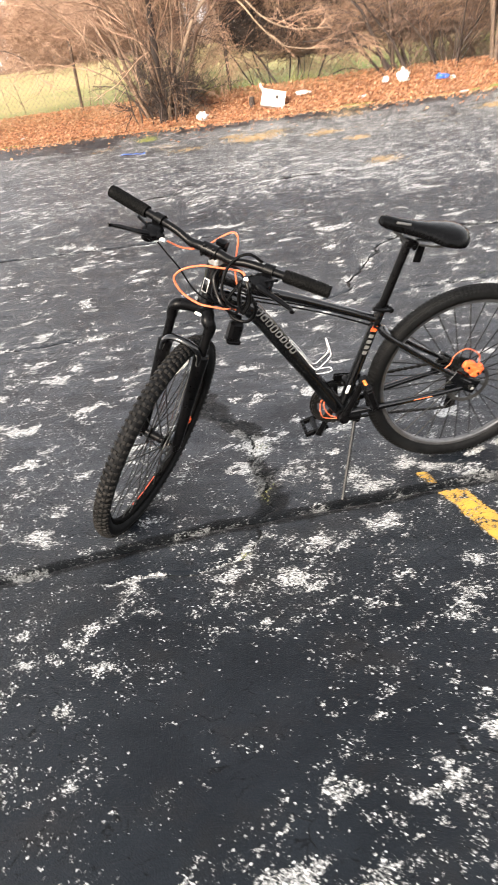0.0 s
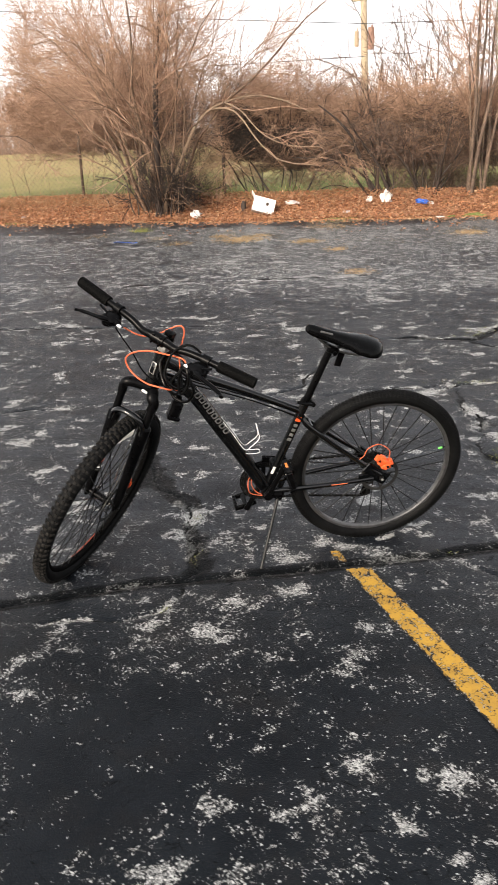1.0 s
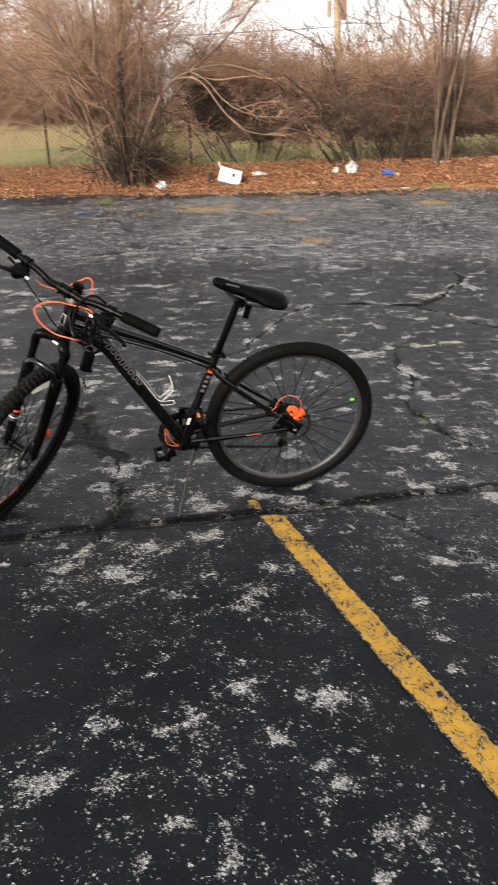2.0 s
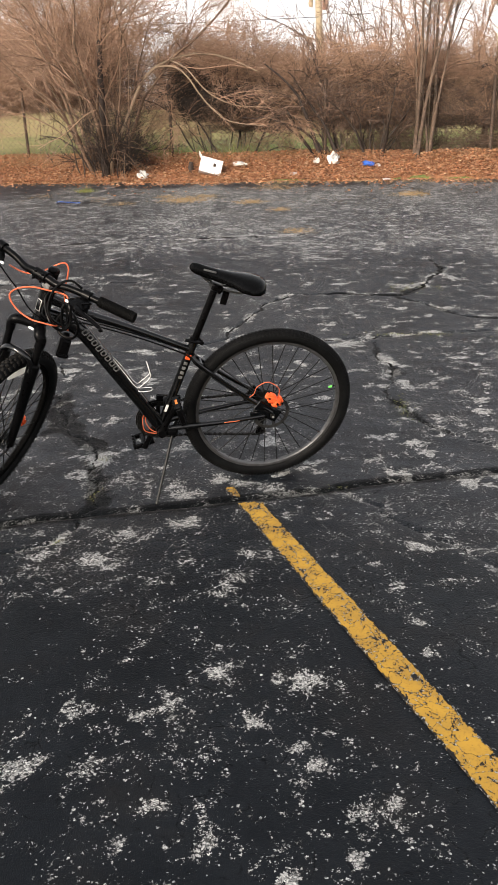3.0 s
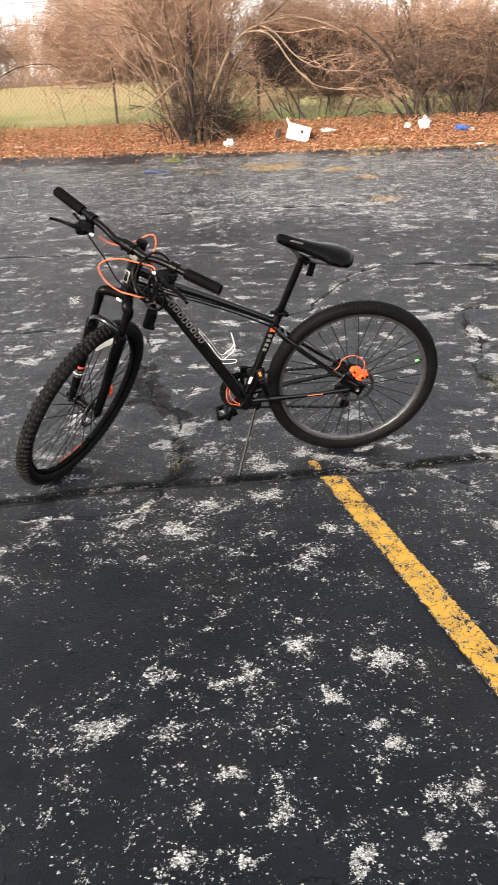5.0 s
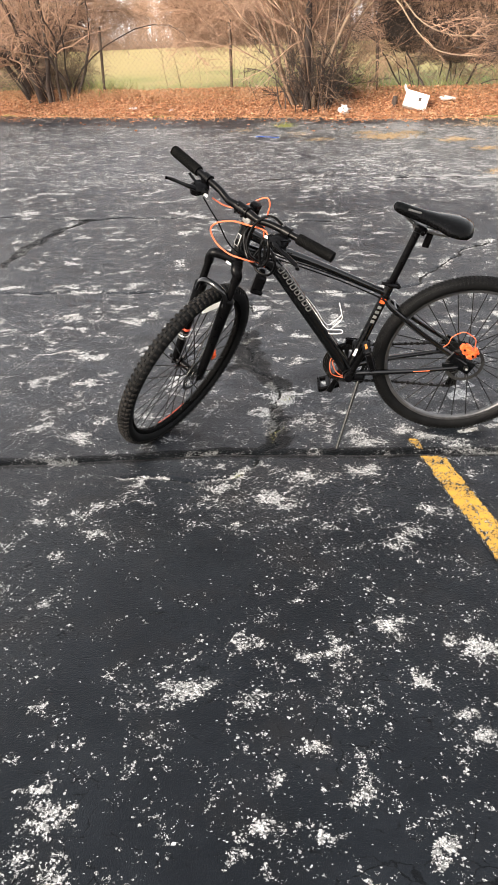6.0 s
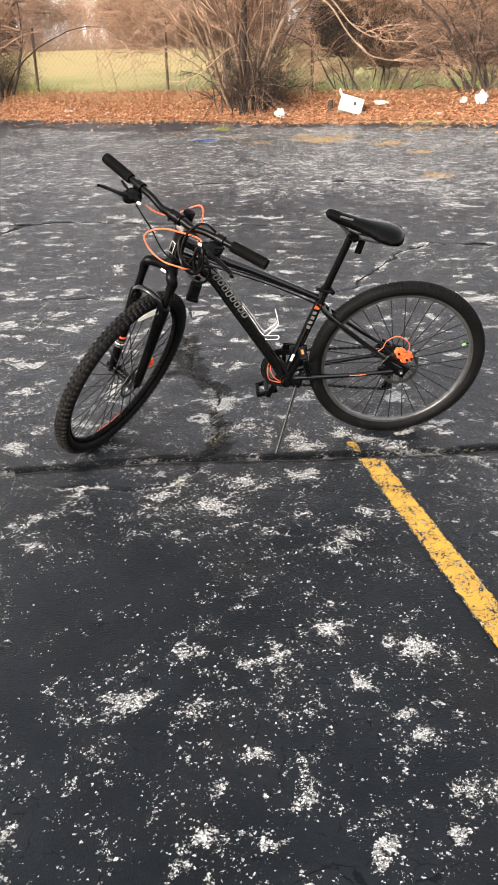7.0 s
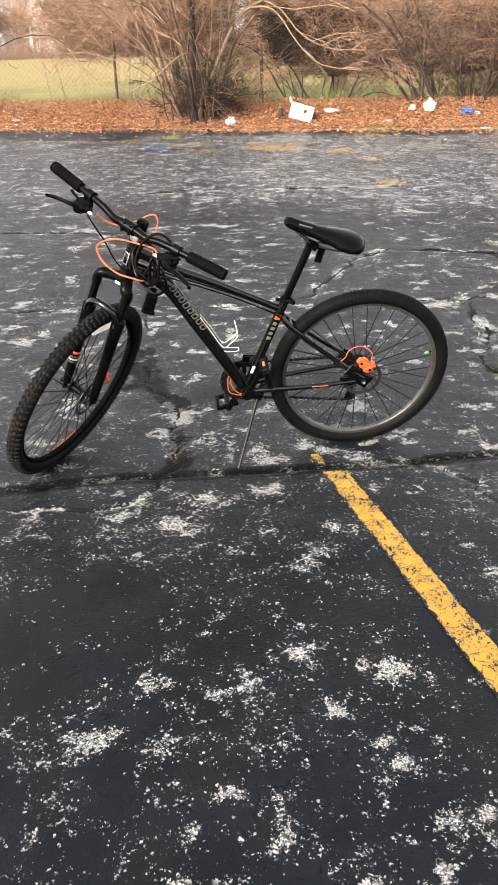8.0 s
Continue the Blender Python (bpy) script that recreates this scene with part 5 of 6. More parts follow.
def build_bike():
    bike = tagged(new("bicycle"), "black mountain bike with orange cables leaning on its kickstand", "bicycle")
    build_frame(bike)
    build_wheel(bike, AXLE, RAD, None, [(-9, .007, .009, .0024), (9, .007, .009, .0024), (-27, .006, .009, .0026), (27, .006, .009, .0026), (-45, .006, .010, .0028), (45, .006, .010, .0028), (-62, .0055, .008, .0024), (62, .0055, .008, .0024)], RIM, False)
    build_wheel(bike, FRONT_HUB, RAD_FRONT, WHEEL_TURN, [(-13, .011, .012, .0050), (13, .011, .012, .0050), (-42, .011, .010, .0058), (42, .011, .010, .0058), (-64, .006, .009, .0040), (64, .006, .009, .0040)], RIM_BLACK, True)
    build_fork(bike)
    build_cockpit(bike)
    build_saddle(bike)
    build_drive(bike)
    build_extras(bike)
    bike.matrix_world = BIKE
    # a coiled cable lock looped round the head tube
    lock = tagged(new("cable_lock"), "black coiled cable lock hung from the handlebar", "bike lock")
    g = Geo()
    tube(g, smooth_path([V(.80, .03, .90), V(.806, .139, .976), V(.819, .150, .925), V(.813, .160, .884), V(.790, .160, .915), V(.788, .149, .962), V(.80, .10, .99), V(.835, .04, .985), V(.87, .035, .94), V(.862, .09, .885), V(.825, .10, .850), V(.80, .06, .87), V(.80, .03, .90)], 6), .0055, 9)
    tube(g, smooth_path([V(.80, .03, .90), V(.775, .10, .905), V(.765, .12, .86), V(.79, .10, .815), V(.83, .07, .82), V(.838, .04, .86), V(.80, .03, .90)], 6), .0055, 9)
    part("cord", g, MATT, lock)
    g = Geo()
    block(g, V(.822, .036, .752), (.042, .044, .070), V(1, 0, .35), V(0, 1, 0), .22)
    block(g, V(.832, .036, .718), (.048, .050, .018), V(1, 0, .35), V(0, 1, 0), .3)
    lathe(g, [(0, 0), (0, .014), (.016, .012), (.016, 0)], V(.812, .036, .785), V(-.3, 0, 1), 14)
    part("lock_body", g, MATT, lock)
    lock.matrix_world = BIKE


build_bike()


# ---- bare shrubs and trees: branches grown level by level ----
def sprout(rng, parents, count, length, angle, k, lift, curl, low=0.25, power=1.0):
    """count branches out of parents (n, kp, 3): arrays of points (count, k, 3)."""
    n, kp, _ = parents.shape
    i = rng.integers(0, n, count)
    t = (low + (0.98 - low) * rng.random(count) ** power) * (kp - 1)
    j = np.minimum(t.astype(int), kp - 2)
    f = (t - j)[:, None]
    a, b = parents[i, j], parents[i, j + 1]
    start, d = a + (b - a) * f, (b - a) / np.maximum(np.linalg.norm(b - a, axis=1, keepdims=True), 1e-6)
    side = rng.normal(size=(count, 3))
    side -= d * (side * d).sum(1, keepdims=True)
    side /= np.linalg.norm(side, axis=1, keepdims=True)
    ang = np.radians(angle[0] + (angle[1] - angle[0]) * rng.random(count))[:, None]
    d = d * np.cos(ang) + side * np.sin(ang)
    ln = (length[0] + (length[1] - length[0]) * rng.random(count) ** 1.5)[:, None] * (1.15 - 0.5 * (t / (kp - 1)))[:, None]
    return run_on(rng, start, d, ln, k, lift, curl)


def run_on(rng, start, d, ln, k, lift, curl):
    out = [start]
    p = start
    for s in range(k - 1):
        d = d + rng.normal(size=d.shape) * curl
        d[:, 2] += lift(s / max(k - 2, 1)) if callable(lift) else lift
        d = d / np.linalg.norm(d, axis=1, keepdims=True)
        p = p + d * ln / (k - 1)
        out.append(p)
    return np.stack(out, 1)


def rods(branches, r0, r1, sides=3):
    """Thin tubes round branches (n, k, 3), tapered from r0 to r1 (one each or arrays)."""
    n, k, _ = branches.shape
    tan = np.gradient(branches, axis=1)
    tan /= np.maximum(np.linalg.norm(tan, axis=2, keepdims=True), 1e-9)
    ref = np.where(np.abs(tan[..., 2:3]) > 0.8, np.array([1.0, 0, 0]), np.array([0, 0, 1.0]))
    u = np.cross(tan, ref)
    u /= np.linalg.norm(u, axis=2, keepdims=True)
    v = np.cross(tan, u)
    r = np.broadcast_to(np.asarray(r0, dtype=float).reshape(-1, 1), (n, 1)) * (1 - np.linspace(0, 1, k)) + np.broadcast_to(np.asarray(r1, dtype=float).reshape(-1, 1), (n, 1)) * np.linspace(0, 1, k)
    a = 2 * np.pi * np.arange(sides) / sides
    ring = (u[:, :, None] * np.cos(a)[:, None] + v[:, :, None] * np.sin(a)[:, None]) * r[:, :, None, None] + branches[:, :, None]
    idx = np.arange(n * k * sides).reshape(n, k, sides)
    nxt = np.roll(idx, -1, axis=2)
    q = np.stack([idx[:, :-1], nxt[:, :-1], nxt[:, 1:], idx[:, 1:]], -1).reshape(-1, 4)
    return ring.reshape(-1, 3), q


def join_rods(name, sets, mat, parent, label=""):
    v, q, o = [], [], 0
    for a, b in sets:
        v.append(a)
        q.append(b + o)
        o += len(a)
    ob = new(name, raw_mesh(name, np.concatenate(v), np.concatenate(q), mat, True))
    ob.parent = parent
    return tagged(ob, label) if label else ob


def plant(name, label, category, at, seed, stems, height, spread, base, limbs, twigs, fine, bark=None, arch=-0.16, stem_r=0.022, lean=(0, 0), droop=-0.10, twig_r=0.0042, group="", haze=None, bend=0.13, low=0.34):
    """A leafless shrub or tree: stems from one foot, limbs on them, twigs on those."""
    rng = np.random.default_rng(seed)
    z = float(land(at[0], at[1])) - 0.05
    ob = tagged(new(name), label, category, group)
    a = rng.random(stems) * 2 * np.pi
    rr = base * np.sqrt(rng.random(stems))
    start = np.stack([rr * np.cos(a), 0.6 * rr * np.sin(a), 0 * a], 1)
    out = spread * (0.25 + 0.75 * rng.random(stems))
    d = np.stack([np.cos(a) * out + lean[0], np.sin(a) * out + lean[1], np.ones(stems)], 1)
    d /= np.linalg.norm(d, axis=1, keepdims=True)
    ln = (height * (0.55 + 0.55 * rng.random(stems)))[:, None]
    stem = run_on(rng, start, d, ln, 11, lambda s: arch * 0.8 * s, bend)
    r = stem_r * (0.45 + 0.9 * rng.random(stems) ** 2)
    limb = sprout(rng, stem, limbs, (height * 0.18, height * 0.5), (18, 60), 7, droop * 0.6, 0.14, low)
    twig = sprout(rng, limb, twigs, (height * 0.07, height * 0.28), (15, 65), 5, droop, 0.16, 0.15)
    tip = sprout(rng, twig, fine, (height * 0.03, height * 0.13), (15, 60), 4, droop * 0.8, 0.16, 0.1)
    for i in range(stems):
        join_rods("stem", [rods(stem[i:i + 1], r[i], r[i] * 0.25, 7)], bark or BARK, ob)
    join_rods("crown", [rods(limb, stem_r * 0.30, stem_r * 0.12, 4), rods(twig, twig_r * 1.5, twig_r * 0.8), rods(tip, twig_r * 0.9, twig_r * 0.5)], haze or TWIG, ob)["kind"] = "stuff"
    ob.location = (at[0], at[1], z)
    return ob


def far_woods():
    """The brown line of bare trees beyond the field."""
    rng = np.random.default_rng(77)
    n = 290
    x = rng.uniform(-95, 75, n)
    y = rng.uniform(104, 128, n)
    start = np.stack([x, y, land(x, 0 * y + 112) - 0.2], 1)
    d = np.stack([rng.normal(size=n) * 0.12, rng.normal(size=n) * 0.12, np.ones(n)], 1)
    d /= np.linalg.norm(d, axis=1, keepdims=True)
    trunk = run_on(rng, start, d, (4.5 + 6.0 * rng.random(n) ** 1.6)[:, None], 6, 0.0, 0.05)
    limb = sprout(rng, trunk, n * 16, (1.0, 3.8), (20, 55), 5, 0.05, 0.12, 0.12)
    twig = sprout(rng, limb, n * 130, (0.5, 1.9), (15, 60), 3, 0.03, 0.14, 0.1)
    brush = np.stack([rng.uniform(-95, 75, 15000), rng.uniform(100, 106, 15000), 0 * np.ones(15000)], 1)
    brush[:, 2] = land(brush[:, 0], brush[:, 1]) - 0.1
    bd = np.stack([rng.normal(size=15000) * 0.5, rng.normal(size=15000) * 0.5, np.ones(15000)], 1)
    bd /= np.linalg.norm(bd, axis=1, keepdims=True)
    brush = run_on(rng, brush, bd, (0.9 + 2.7 * rng.random(15000))[:, None], 3, -0.05, 0.2)
    v, q, o = [], [], 0
    for a, b in (rods(trunk, 0.16, 0.04, 4), rods(limb, 0.05, 0.015), rods(twig, 0.022, 0.010), rods(brush, 0.030, 0.012)):
        v.append(a)
        q.append(b + o)
        o += len(a)
    tagged(new("far_woods", raw_mesh("far_woods", np.concatenate(v), np.concatenate(q), FAR_TWIG, True)), "distant line of bare brown trees", "trees", kind="stuff")


def thicket():
    """Tangled brush along and behind the fence, where the wires are hidden."""
    for name, lo, hi, count, z0, z1, mat, seed, label in (
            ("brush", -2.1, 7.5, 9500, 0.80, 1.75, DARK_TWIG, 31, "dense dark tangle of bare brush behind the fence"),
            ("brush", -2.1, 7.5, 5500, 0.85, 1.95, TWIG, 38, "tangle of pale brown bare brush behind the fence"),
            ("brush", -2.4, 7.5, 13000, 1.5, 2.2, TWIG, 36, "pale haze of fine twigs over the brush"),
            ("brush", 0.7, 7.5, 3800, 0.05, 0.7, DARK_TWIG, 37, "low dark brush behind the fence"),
            ("brush", -14.5, -11.2, 6000, 0.2, 2.8, DARK_TWIG, 32, "dense tangle of bare brown brush behind the fence"),
            ("brush", -5.3, -3.7, 1600, 0.3, 2.2, DARK_TWIG, 34, "thin brown brush behind the fence"),
            ("brush", -8.2, -5.4, 9000, 1.45, 2.75, TWIG, 39, "pale brown haze of fine twigs beside the large shrub"),
            ("brush", -5.9, -4.6, 1900, 1.6, 3.2, TWIG, 41, "pale brown haze of fine twigs inside the large shrub"),
            ("brush", -3.3, -0.6, 2600, 1.8, 2.9, TWIG, 40, "dome of fine bare twigs over the old vines"),
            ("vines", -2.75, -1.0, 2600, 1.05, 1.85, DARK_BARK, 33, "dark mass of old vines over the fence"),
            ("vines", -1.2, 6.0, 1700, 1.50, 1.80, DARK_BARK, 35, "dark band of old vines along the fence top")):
        rng = np.random.default_rng(seed)
        # twigs grow in wisps that share a foot and a direction
        wisps = max(count // 34, 8)
        w = rng.integers(0, wisps, count)
        x = rng.uniform(lo, hi, wisps)[w] + 0.13 * rng.normal(size=count)
        y = fence_line(x) + rng.uniform(0.15, 1.9, wisps)[w] + 0.13 * rng.normal(size=count)
        z = land(x, y) + z0 + (z1 - z0) * np.clip(rng.random(wisps)[w] + 0.12 * rng.normal(size=count), 0, 1.1)
        d = (rng.normal(size=(wisps, 3)) * np.array([1.0, 0.5, 0.75]))[w] + 0.42 * rng.normal(size=(count, 3))
        d /= np.linalg.norm(d, axis=1, keepdims=True)
        b = run_on(rng, np.stack([x, y, z], 1), d, rng.uniform(0.3, 1.1, count)[:, None], 5, -0.05, 0.28)
        foot = (land(x, y) + z0 - (0.45 * rng.random(count) ** 2 if z0 > 1.3 else 0.0))[:, None]
        b[..., 2] = foot + np.abs(b[..., 2] - foot)
        rad = rng.uniform(0.0022, 0.0050, count) if name == "brush" else rng.uniform(0.003, 0.0065, count)
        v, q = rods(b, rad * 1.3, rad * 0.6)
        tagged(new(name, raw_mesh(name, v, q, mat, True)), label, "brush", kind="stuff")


def build_fence():
    posts = [-13.3, -9.9, -6.36, -2.9, 0.5, 3.9, 7.2]
    hgt = 1.50
    fence = tagged(new("fence"), "low rusty chain-link fence grown through with brush", "fence")
    for x in posts:
        y = float(fence_line(x))
        z = float(land(x, y))
        g = Geo()
        lean = V(random.uniform(-.03, .03), 0, 0)
        tube(g, [V(x, y, z - .2), V(x, y, z + .6) + lean * .5, V(x, y, z + hgt + .02) + lean], .034, 10)
        lathe(g, [(0, .036), (.012, .036), (.03, .024), (.036, 0)], V(x, y, z + hgt + .02) + lean, (0, 0, 1), 10)
        part("post", g, RUSTY, fence)
    # the woven wires: zigzags that hook into one another
    xs = np.arange(-13.4, 7.2, 0.062)
    rows = 24
    n = len(xs)
    h = np.linspace(0.06, hgt, rows)
    px = xs[:, None] + 0.031 * (((np.arange(rows)[None] + np.arange(n)[:, None]) % 2) * 2 - 1)
    py = fence_line(px) + 0.03
    pz = land(px, py) + h[None]
    a, b = rods(np.stack([px, py, pz], -1), 0.0030, 0.0030)
    wire = new("wire_mesh", raw_mesh("wire_mesh", a, b, GALV, True))
    wire.parent = fence
    g = Geo()
    tube(g, [(p, float(fence_line(p)) + .03, float(land(p, fence_line(p))) + .10 + .02 * math.sin(p * 2.1)) for p in np.linspace(-13.4, 7.2, 60)], .0035, 5)
    part("tension_wire", g, GALV, fence)


def build_leaves():
    rng = np.random.default_rng(41)
    n = 112000
    x = rng.uniform(-15, 8, n)
    t = rng.random(n)
    y = lot_edge(x) - 0.05 + (fence_line(x) + 0.5 - lot_edge(x)) * t
    far = rng.random(n) < 0.07
    y = np.where(far, lot_edge(x) - 0.02 - rng.exponential(0.16, n) * (0.4 + 2.2 * wave(x, 0 * x, 18, 0.6)) - (rng.random(n) < 0.05) * rng.random(n) * 2.0, y)
    z = np.where(y < lot_edge(x), grade(y), land(x, y)) + rng.random(n) * (0.07 + 0.10 * t) * (1 - far) + 0.012
    size = 0.008 + 0.024 * rng.random(n) ** 1.6
    yaw, tip, roll = rng.random(n) * 2 * np.pi, rng.normal(size=n) * 0.75, rng.normal(size=n) * 0.75
    fold = rng.uniform(0.1, 0.7, n)
    # six corners: two halves folded along the rib
    shape = np.array([(-1, 0, 0), (1, 0, 0), (0.55, 0.62, 1), (-0.5, 0.7, 1), (0.55, -0.62, 1), (-0.5, -0.7, 1)])
    lx, ly = shape[:, 0][None] * np.ones((n, 1)), shape[:, 1][None] * np.cos(fold)[:, None]
    lz = np.abs(shape[:, 1])[None] * np.sin(fold)[:, None] + 0.25 * lx ** 2 * rng.normal(size=(n, 1))
    ct, st, cr, sr = np.cos(tip)[:, None], np.sin(tip)[:, None], np.cos(roll)[:, None], np.sin(roll)[:, None]
    lx, lz = lx * ct - lz * st, lx * st + lz * ct
    ly, lz = ly * cr - lz * sr, ly * sr + lz * cr
    cy, sy = np.cos(yaw)[:, None], np.sin(yaw)[:, None]
    s = size[:, None]
    v = np.stack([x[:, None] + s * (lx * cy - ly * sy), y[:, None] + s * (lx * sy + ly * cy), z[:, None] + s * np.maximum(lz, -0.15)], -1).reshape(-1, 3)
    o = (np.arange(n) * 6)[:, None]
    q = np.concatenate([o + np.array([[0, 1, 2, 3]]), o + np.array([[1, 0, 5, 4]])])
    tagged(new("fallen_leaves", raw_mesh("fallen_leaves", v, q, LEAF)), "bed of orange-brown fallen leaves along the lot edge", "leaves", kind="stuff")


def build_leaf_bed():
    """The matted litter under the loose leaves."""
    m, nd, lk, bs = material("matted_leaf_litter")
    a, b = noise_node(nd, lk, 14.0, 5.0, 0.65), noise_node(nd, lk, 3.0, 3.0)
    # darker than the loose leaves: shade of the gaps put into the litter
    c = mix(nd, lk, step(nd, lk, a, 0.35, 0.65), (0.11, 0.048, 0.024), (0.27, 0.120, 0.055))
    c = mix(nd, lk, step(nd, lk, b, 0.5, 0.75, 0.0, 0.5), c, (0.38, 0.25, 0.12))
    lk.new(c, bs.inputs["Base Color"])
    bs.inputs["Roughness"].default_value = 0.95
    bump(nd, lk, bs, a, 0.03, 1.0)
    x, t = np.meshgrid(np.linspace(-16, 9, 320), np.linspace(0, 1, 26))
    y = lot_edge(x) - 0.07 + 0.12 * (wave(x, 0 * x, 17, 0.3) - 0.5) * (1 - t) ** 2 + (fence_line(x) + 0.35 + 0.5 * (wave(x, 0 * x, 15, 0.9) - 0.5) - lot_edge(x) + 0.07) * t
    z = np.maximum(land(x, y) + 0.022, grade(y) + 0.014) + 0.03 * (wave(x, y, 16, 0.12) - 0.5) - 0.05 * ((t < 0.01) | (t > 0.99))
    i = np.arange(x.size).reshape(x.shape)
    q = np.stack([i[:-1, :-1], i[:-1, 1:], i[1:, 1:], i[1:, :-1]], -1).reshape(-1, 4)
    tagged(new("leaf_bed", raw_mesh("leaf_bed", np.stack([x, y, z], -1).reshape(-1, 3), q, m, True)), "matted orange-brown leaf litter", "leaves", kind="stuff")


def blades(name, spots, mat, seed, label, lay=0.5):
    """Grass: spots of (x, y, reach across, reach along, count, height)."""
    rng = np.random.default_rng(seed)
    v, q, o = [], [], 0
    for sx, sy, rx, ry, n, h in spots:
        x, y = sx + rx * rng.normal(size=n) * 0.5, sy + ry * rng.normal(size=n) * 0.5
        z = np.where(y < lot_edge(x), grade(y), land(x, y))
        d = np.stack([rng.normal(size=n) * lay, rng.normal(size=n) * lay, np.ones(n)], 1)
        d /= np.linalg.norm(d, axis=1, keepdims=True)
        b = run_on(rng, np.stack([x, y, z], 1), d, (h * rng.uniform(0.4, 1.2, n))[:, None], 4, -0.16, 0.10)
        a, f = rods(b, h * 0.022 + 0.0014, 0.0008)
        v.append(a)
        q.append(f + o)
        o += len(a)
    tagged(new(name, raw_mesh(name, np.concatenate(v), np.concatenate(q), mat)), label, "grass", kind="stuff")


def rag(name, label, category, at, size, mat, seed, squash=0.6, sharp=0.35):
    """A crumpled bag or lump of litter."""
    rng = np.random.default_rng(seed)
    bm = bmesh.new()
    bmesh.ops.create_icosphere(bm, subdivisions=3, radius=1.0)
    off = Vector(rng.random(3) * 30)
    for v in bm.verts:
        k = noise.noise(v.co * 1.7 + off) * sharp + abs(noise.noise(v.co * 4.0 + off)) * sharp * 0.7
        v.co *= 1 + k
        v.co.z *= squash
        v.co.z = max(v.co.z, -0.45)
    me = bpy.data.meshes.new(name)
    bm.to_mesh(me)
    bm.free()
    me.materials.append(mat)
    ob = tagged(new(name, me), label, category, "litter in the fallen leaves")
    ob.scale = (size[0] / 2, size[1] / 2, size[2] / 2)
    z = float(grade(at[1]) if at[1] < lot_edge(at[0]) else land(*at) + 0.03)
    ob.location = (at[0], at[1], z + 0.45 * size[2] / 2)
    ob.rotation_euler = (0, 0, rng.random() * 6)
    return ob


def build_carton():
    """An open white carton lying tipped on its side."""
    w, d, h, t = 0.46, 0.34, 0.30, 0.012
    ob = tagged(new("carton"), "open white foam carton tipped over on the leaves", "box")
    g = Geo()
    block(g, (0, 0, t / 2), (w, d, t))
    block(g, (0, -d / 2 + t / 2, h / 2), (w, t, h))
    block(g, (0, d / 2 - t / 2, h / 2), (w, t, h))
    block(g, (-w / 2 + t / 2, 0, h / 2), (t, d - 2 * t, h))
    block(g, (w / 2 - t / 2, 0, h / 2), (t, d - 2 * t, h))
    part("body", g, CARD, ob)
    g = Geo()
    block(g, (-w / 2 - 0.035, 0, h + 0.04), (0.12, d * 0.9, t), (0.65, 0, -0.75), (0, 1, 0))
    part("flap", g, CARD, ob)
    g = Geo()
    block(g, (0.07, -d / 2 - 0.002, 0.18), (0.06, 0.004, 0.07))
    part("mark", g, DARK_BARK, ob, "small dark printed mark")
    ob.matrix_world = pose(-1.92, 17.2, float(land(-1.92, 17.2)) + 0.06, -14, 16, 8)


def build_stump():
    """The rotten stub of a post among the leaves."""
    z = float(land(-2.36, 17.5))
    g = Geo()
    tube(g, [(-2.36, 17.5, z - .08), (-2.36, 17.5, z + .06), (-2.355, 17.5, z + .15), (-2.345, 17.5, z + .24)], [.062, .058, .060, .046], 9)
    ob = part("stump", g, DARK_BARK)
    tagged(ob, "short rotten dark post stub in the leaves", "stump")


def build_pole():
    pole = tagged(new("utility_pole"), "weathered wooden utility pole with two hanging cans", "utility pole")
    x, y = -0.12, 39.0
    z = float(land(x, y))
    lean = -0.0325
    at = lambda h: V(x + lean * (h - z), y, h)
    g = Geo()
    tube(g, [at(z - .5), at(z + 3), at(z + 7), at(z + 11)], [.17, .155, .14, .12], 14)
    part("shaft", g, POLE, pole)
    g = Geo()
    block(g, at(8.25) + V(-.18, -.12, 0), (.62, .10, .12), (1, 0, .1))
    part("crossarm", g, POLE, pole)
    for dx, hh, wd, mat in ((.30, .88, .28, CAN), (-.33, .62, .20, CAN_TAN)):
        g = Geo()
        c = at(6.72) + V(dx, -.05, 0)
        lathe(g, [(-hh / 2, 0), (-hh / 2, wd * .44), (-hh / 2 + .04, wd / 2), (hh / 2 - .05, wd / 2), (hh / 2 - .04, wd * .53), (hh / 2, wd * .48), (hh / 2 + .02, 0)], c, (0, 0, 1), 18)
        tube(g, [c, at(6.72)], .03, 6)
        lathe(g, [(0, .03), (.05, .045), (.09, .03), (.13, .02), (.13, 0)], c + V(.03, 0, hh / 2), (0, 0, 1), 8)
        part("transformer_can", g, mat, pole)
    for h, sag, end in ((7.3, .25, (-46, 39, 11.9)), (7.3, .25, (46, 39, 7.0)), (6.0, .4, (-46, 43, 7.6))):
        a, b = at(h) + V(0, -.16, 0), V(*end)
        g = Geo()
        tube(g, [a.lerp(b, i / 16) - V(0, 0, sag * 4 * (i / 16) * (1 - i / 16)) for i in range(17)], .016, 5)
        tagged(part("power_line", g, CABLE), "thin black overhead wire", "wire", "overhead wires")


def build_strap():
    g = Geo()
    p = [(-4.05, 13.66), (-3.97, 13.54), (-3.84, 13.62), (-3.74, 13.44), (-3.66, 13.52), (-3.58, 13.40)]
    tube(g, smooth_path([(a, b, float(grade(b)) + .020 + .025 * (i % 2)) for i, (a, b) in enumerate(p)], 4), .022, 8, flat=.35, flat_dir=(0, 0, 1))
    ob = part("plastic_strip", g, PLASTIC_BLUE)
    tagged(ob, "crumpled blue plastic strip on the asphalt", "litter")


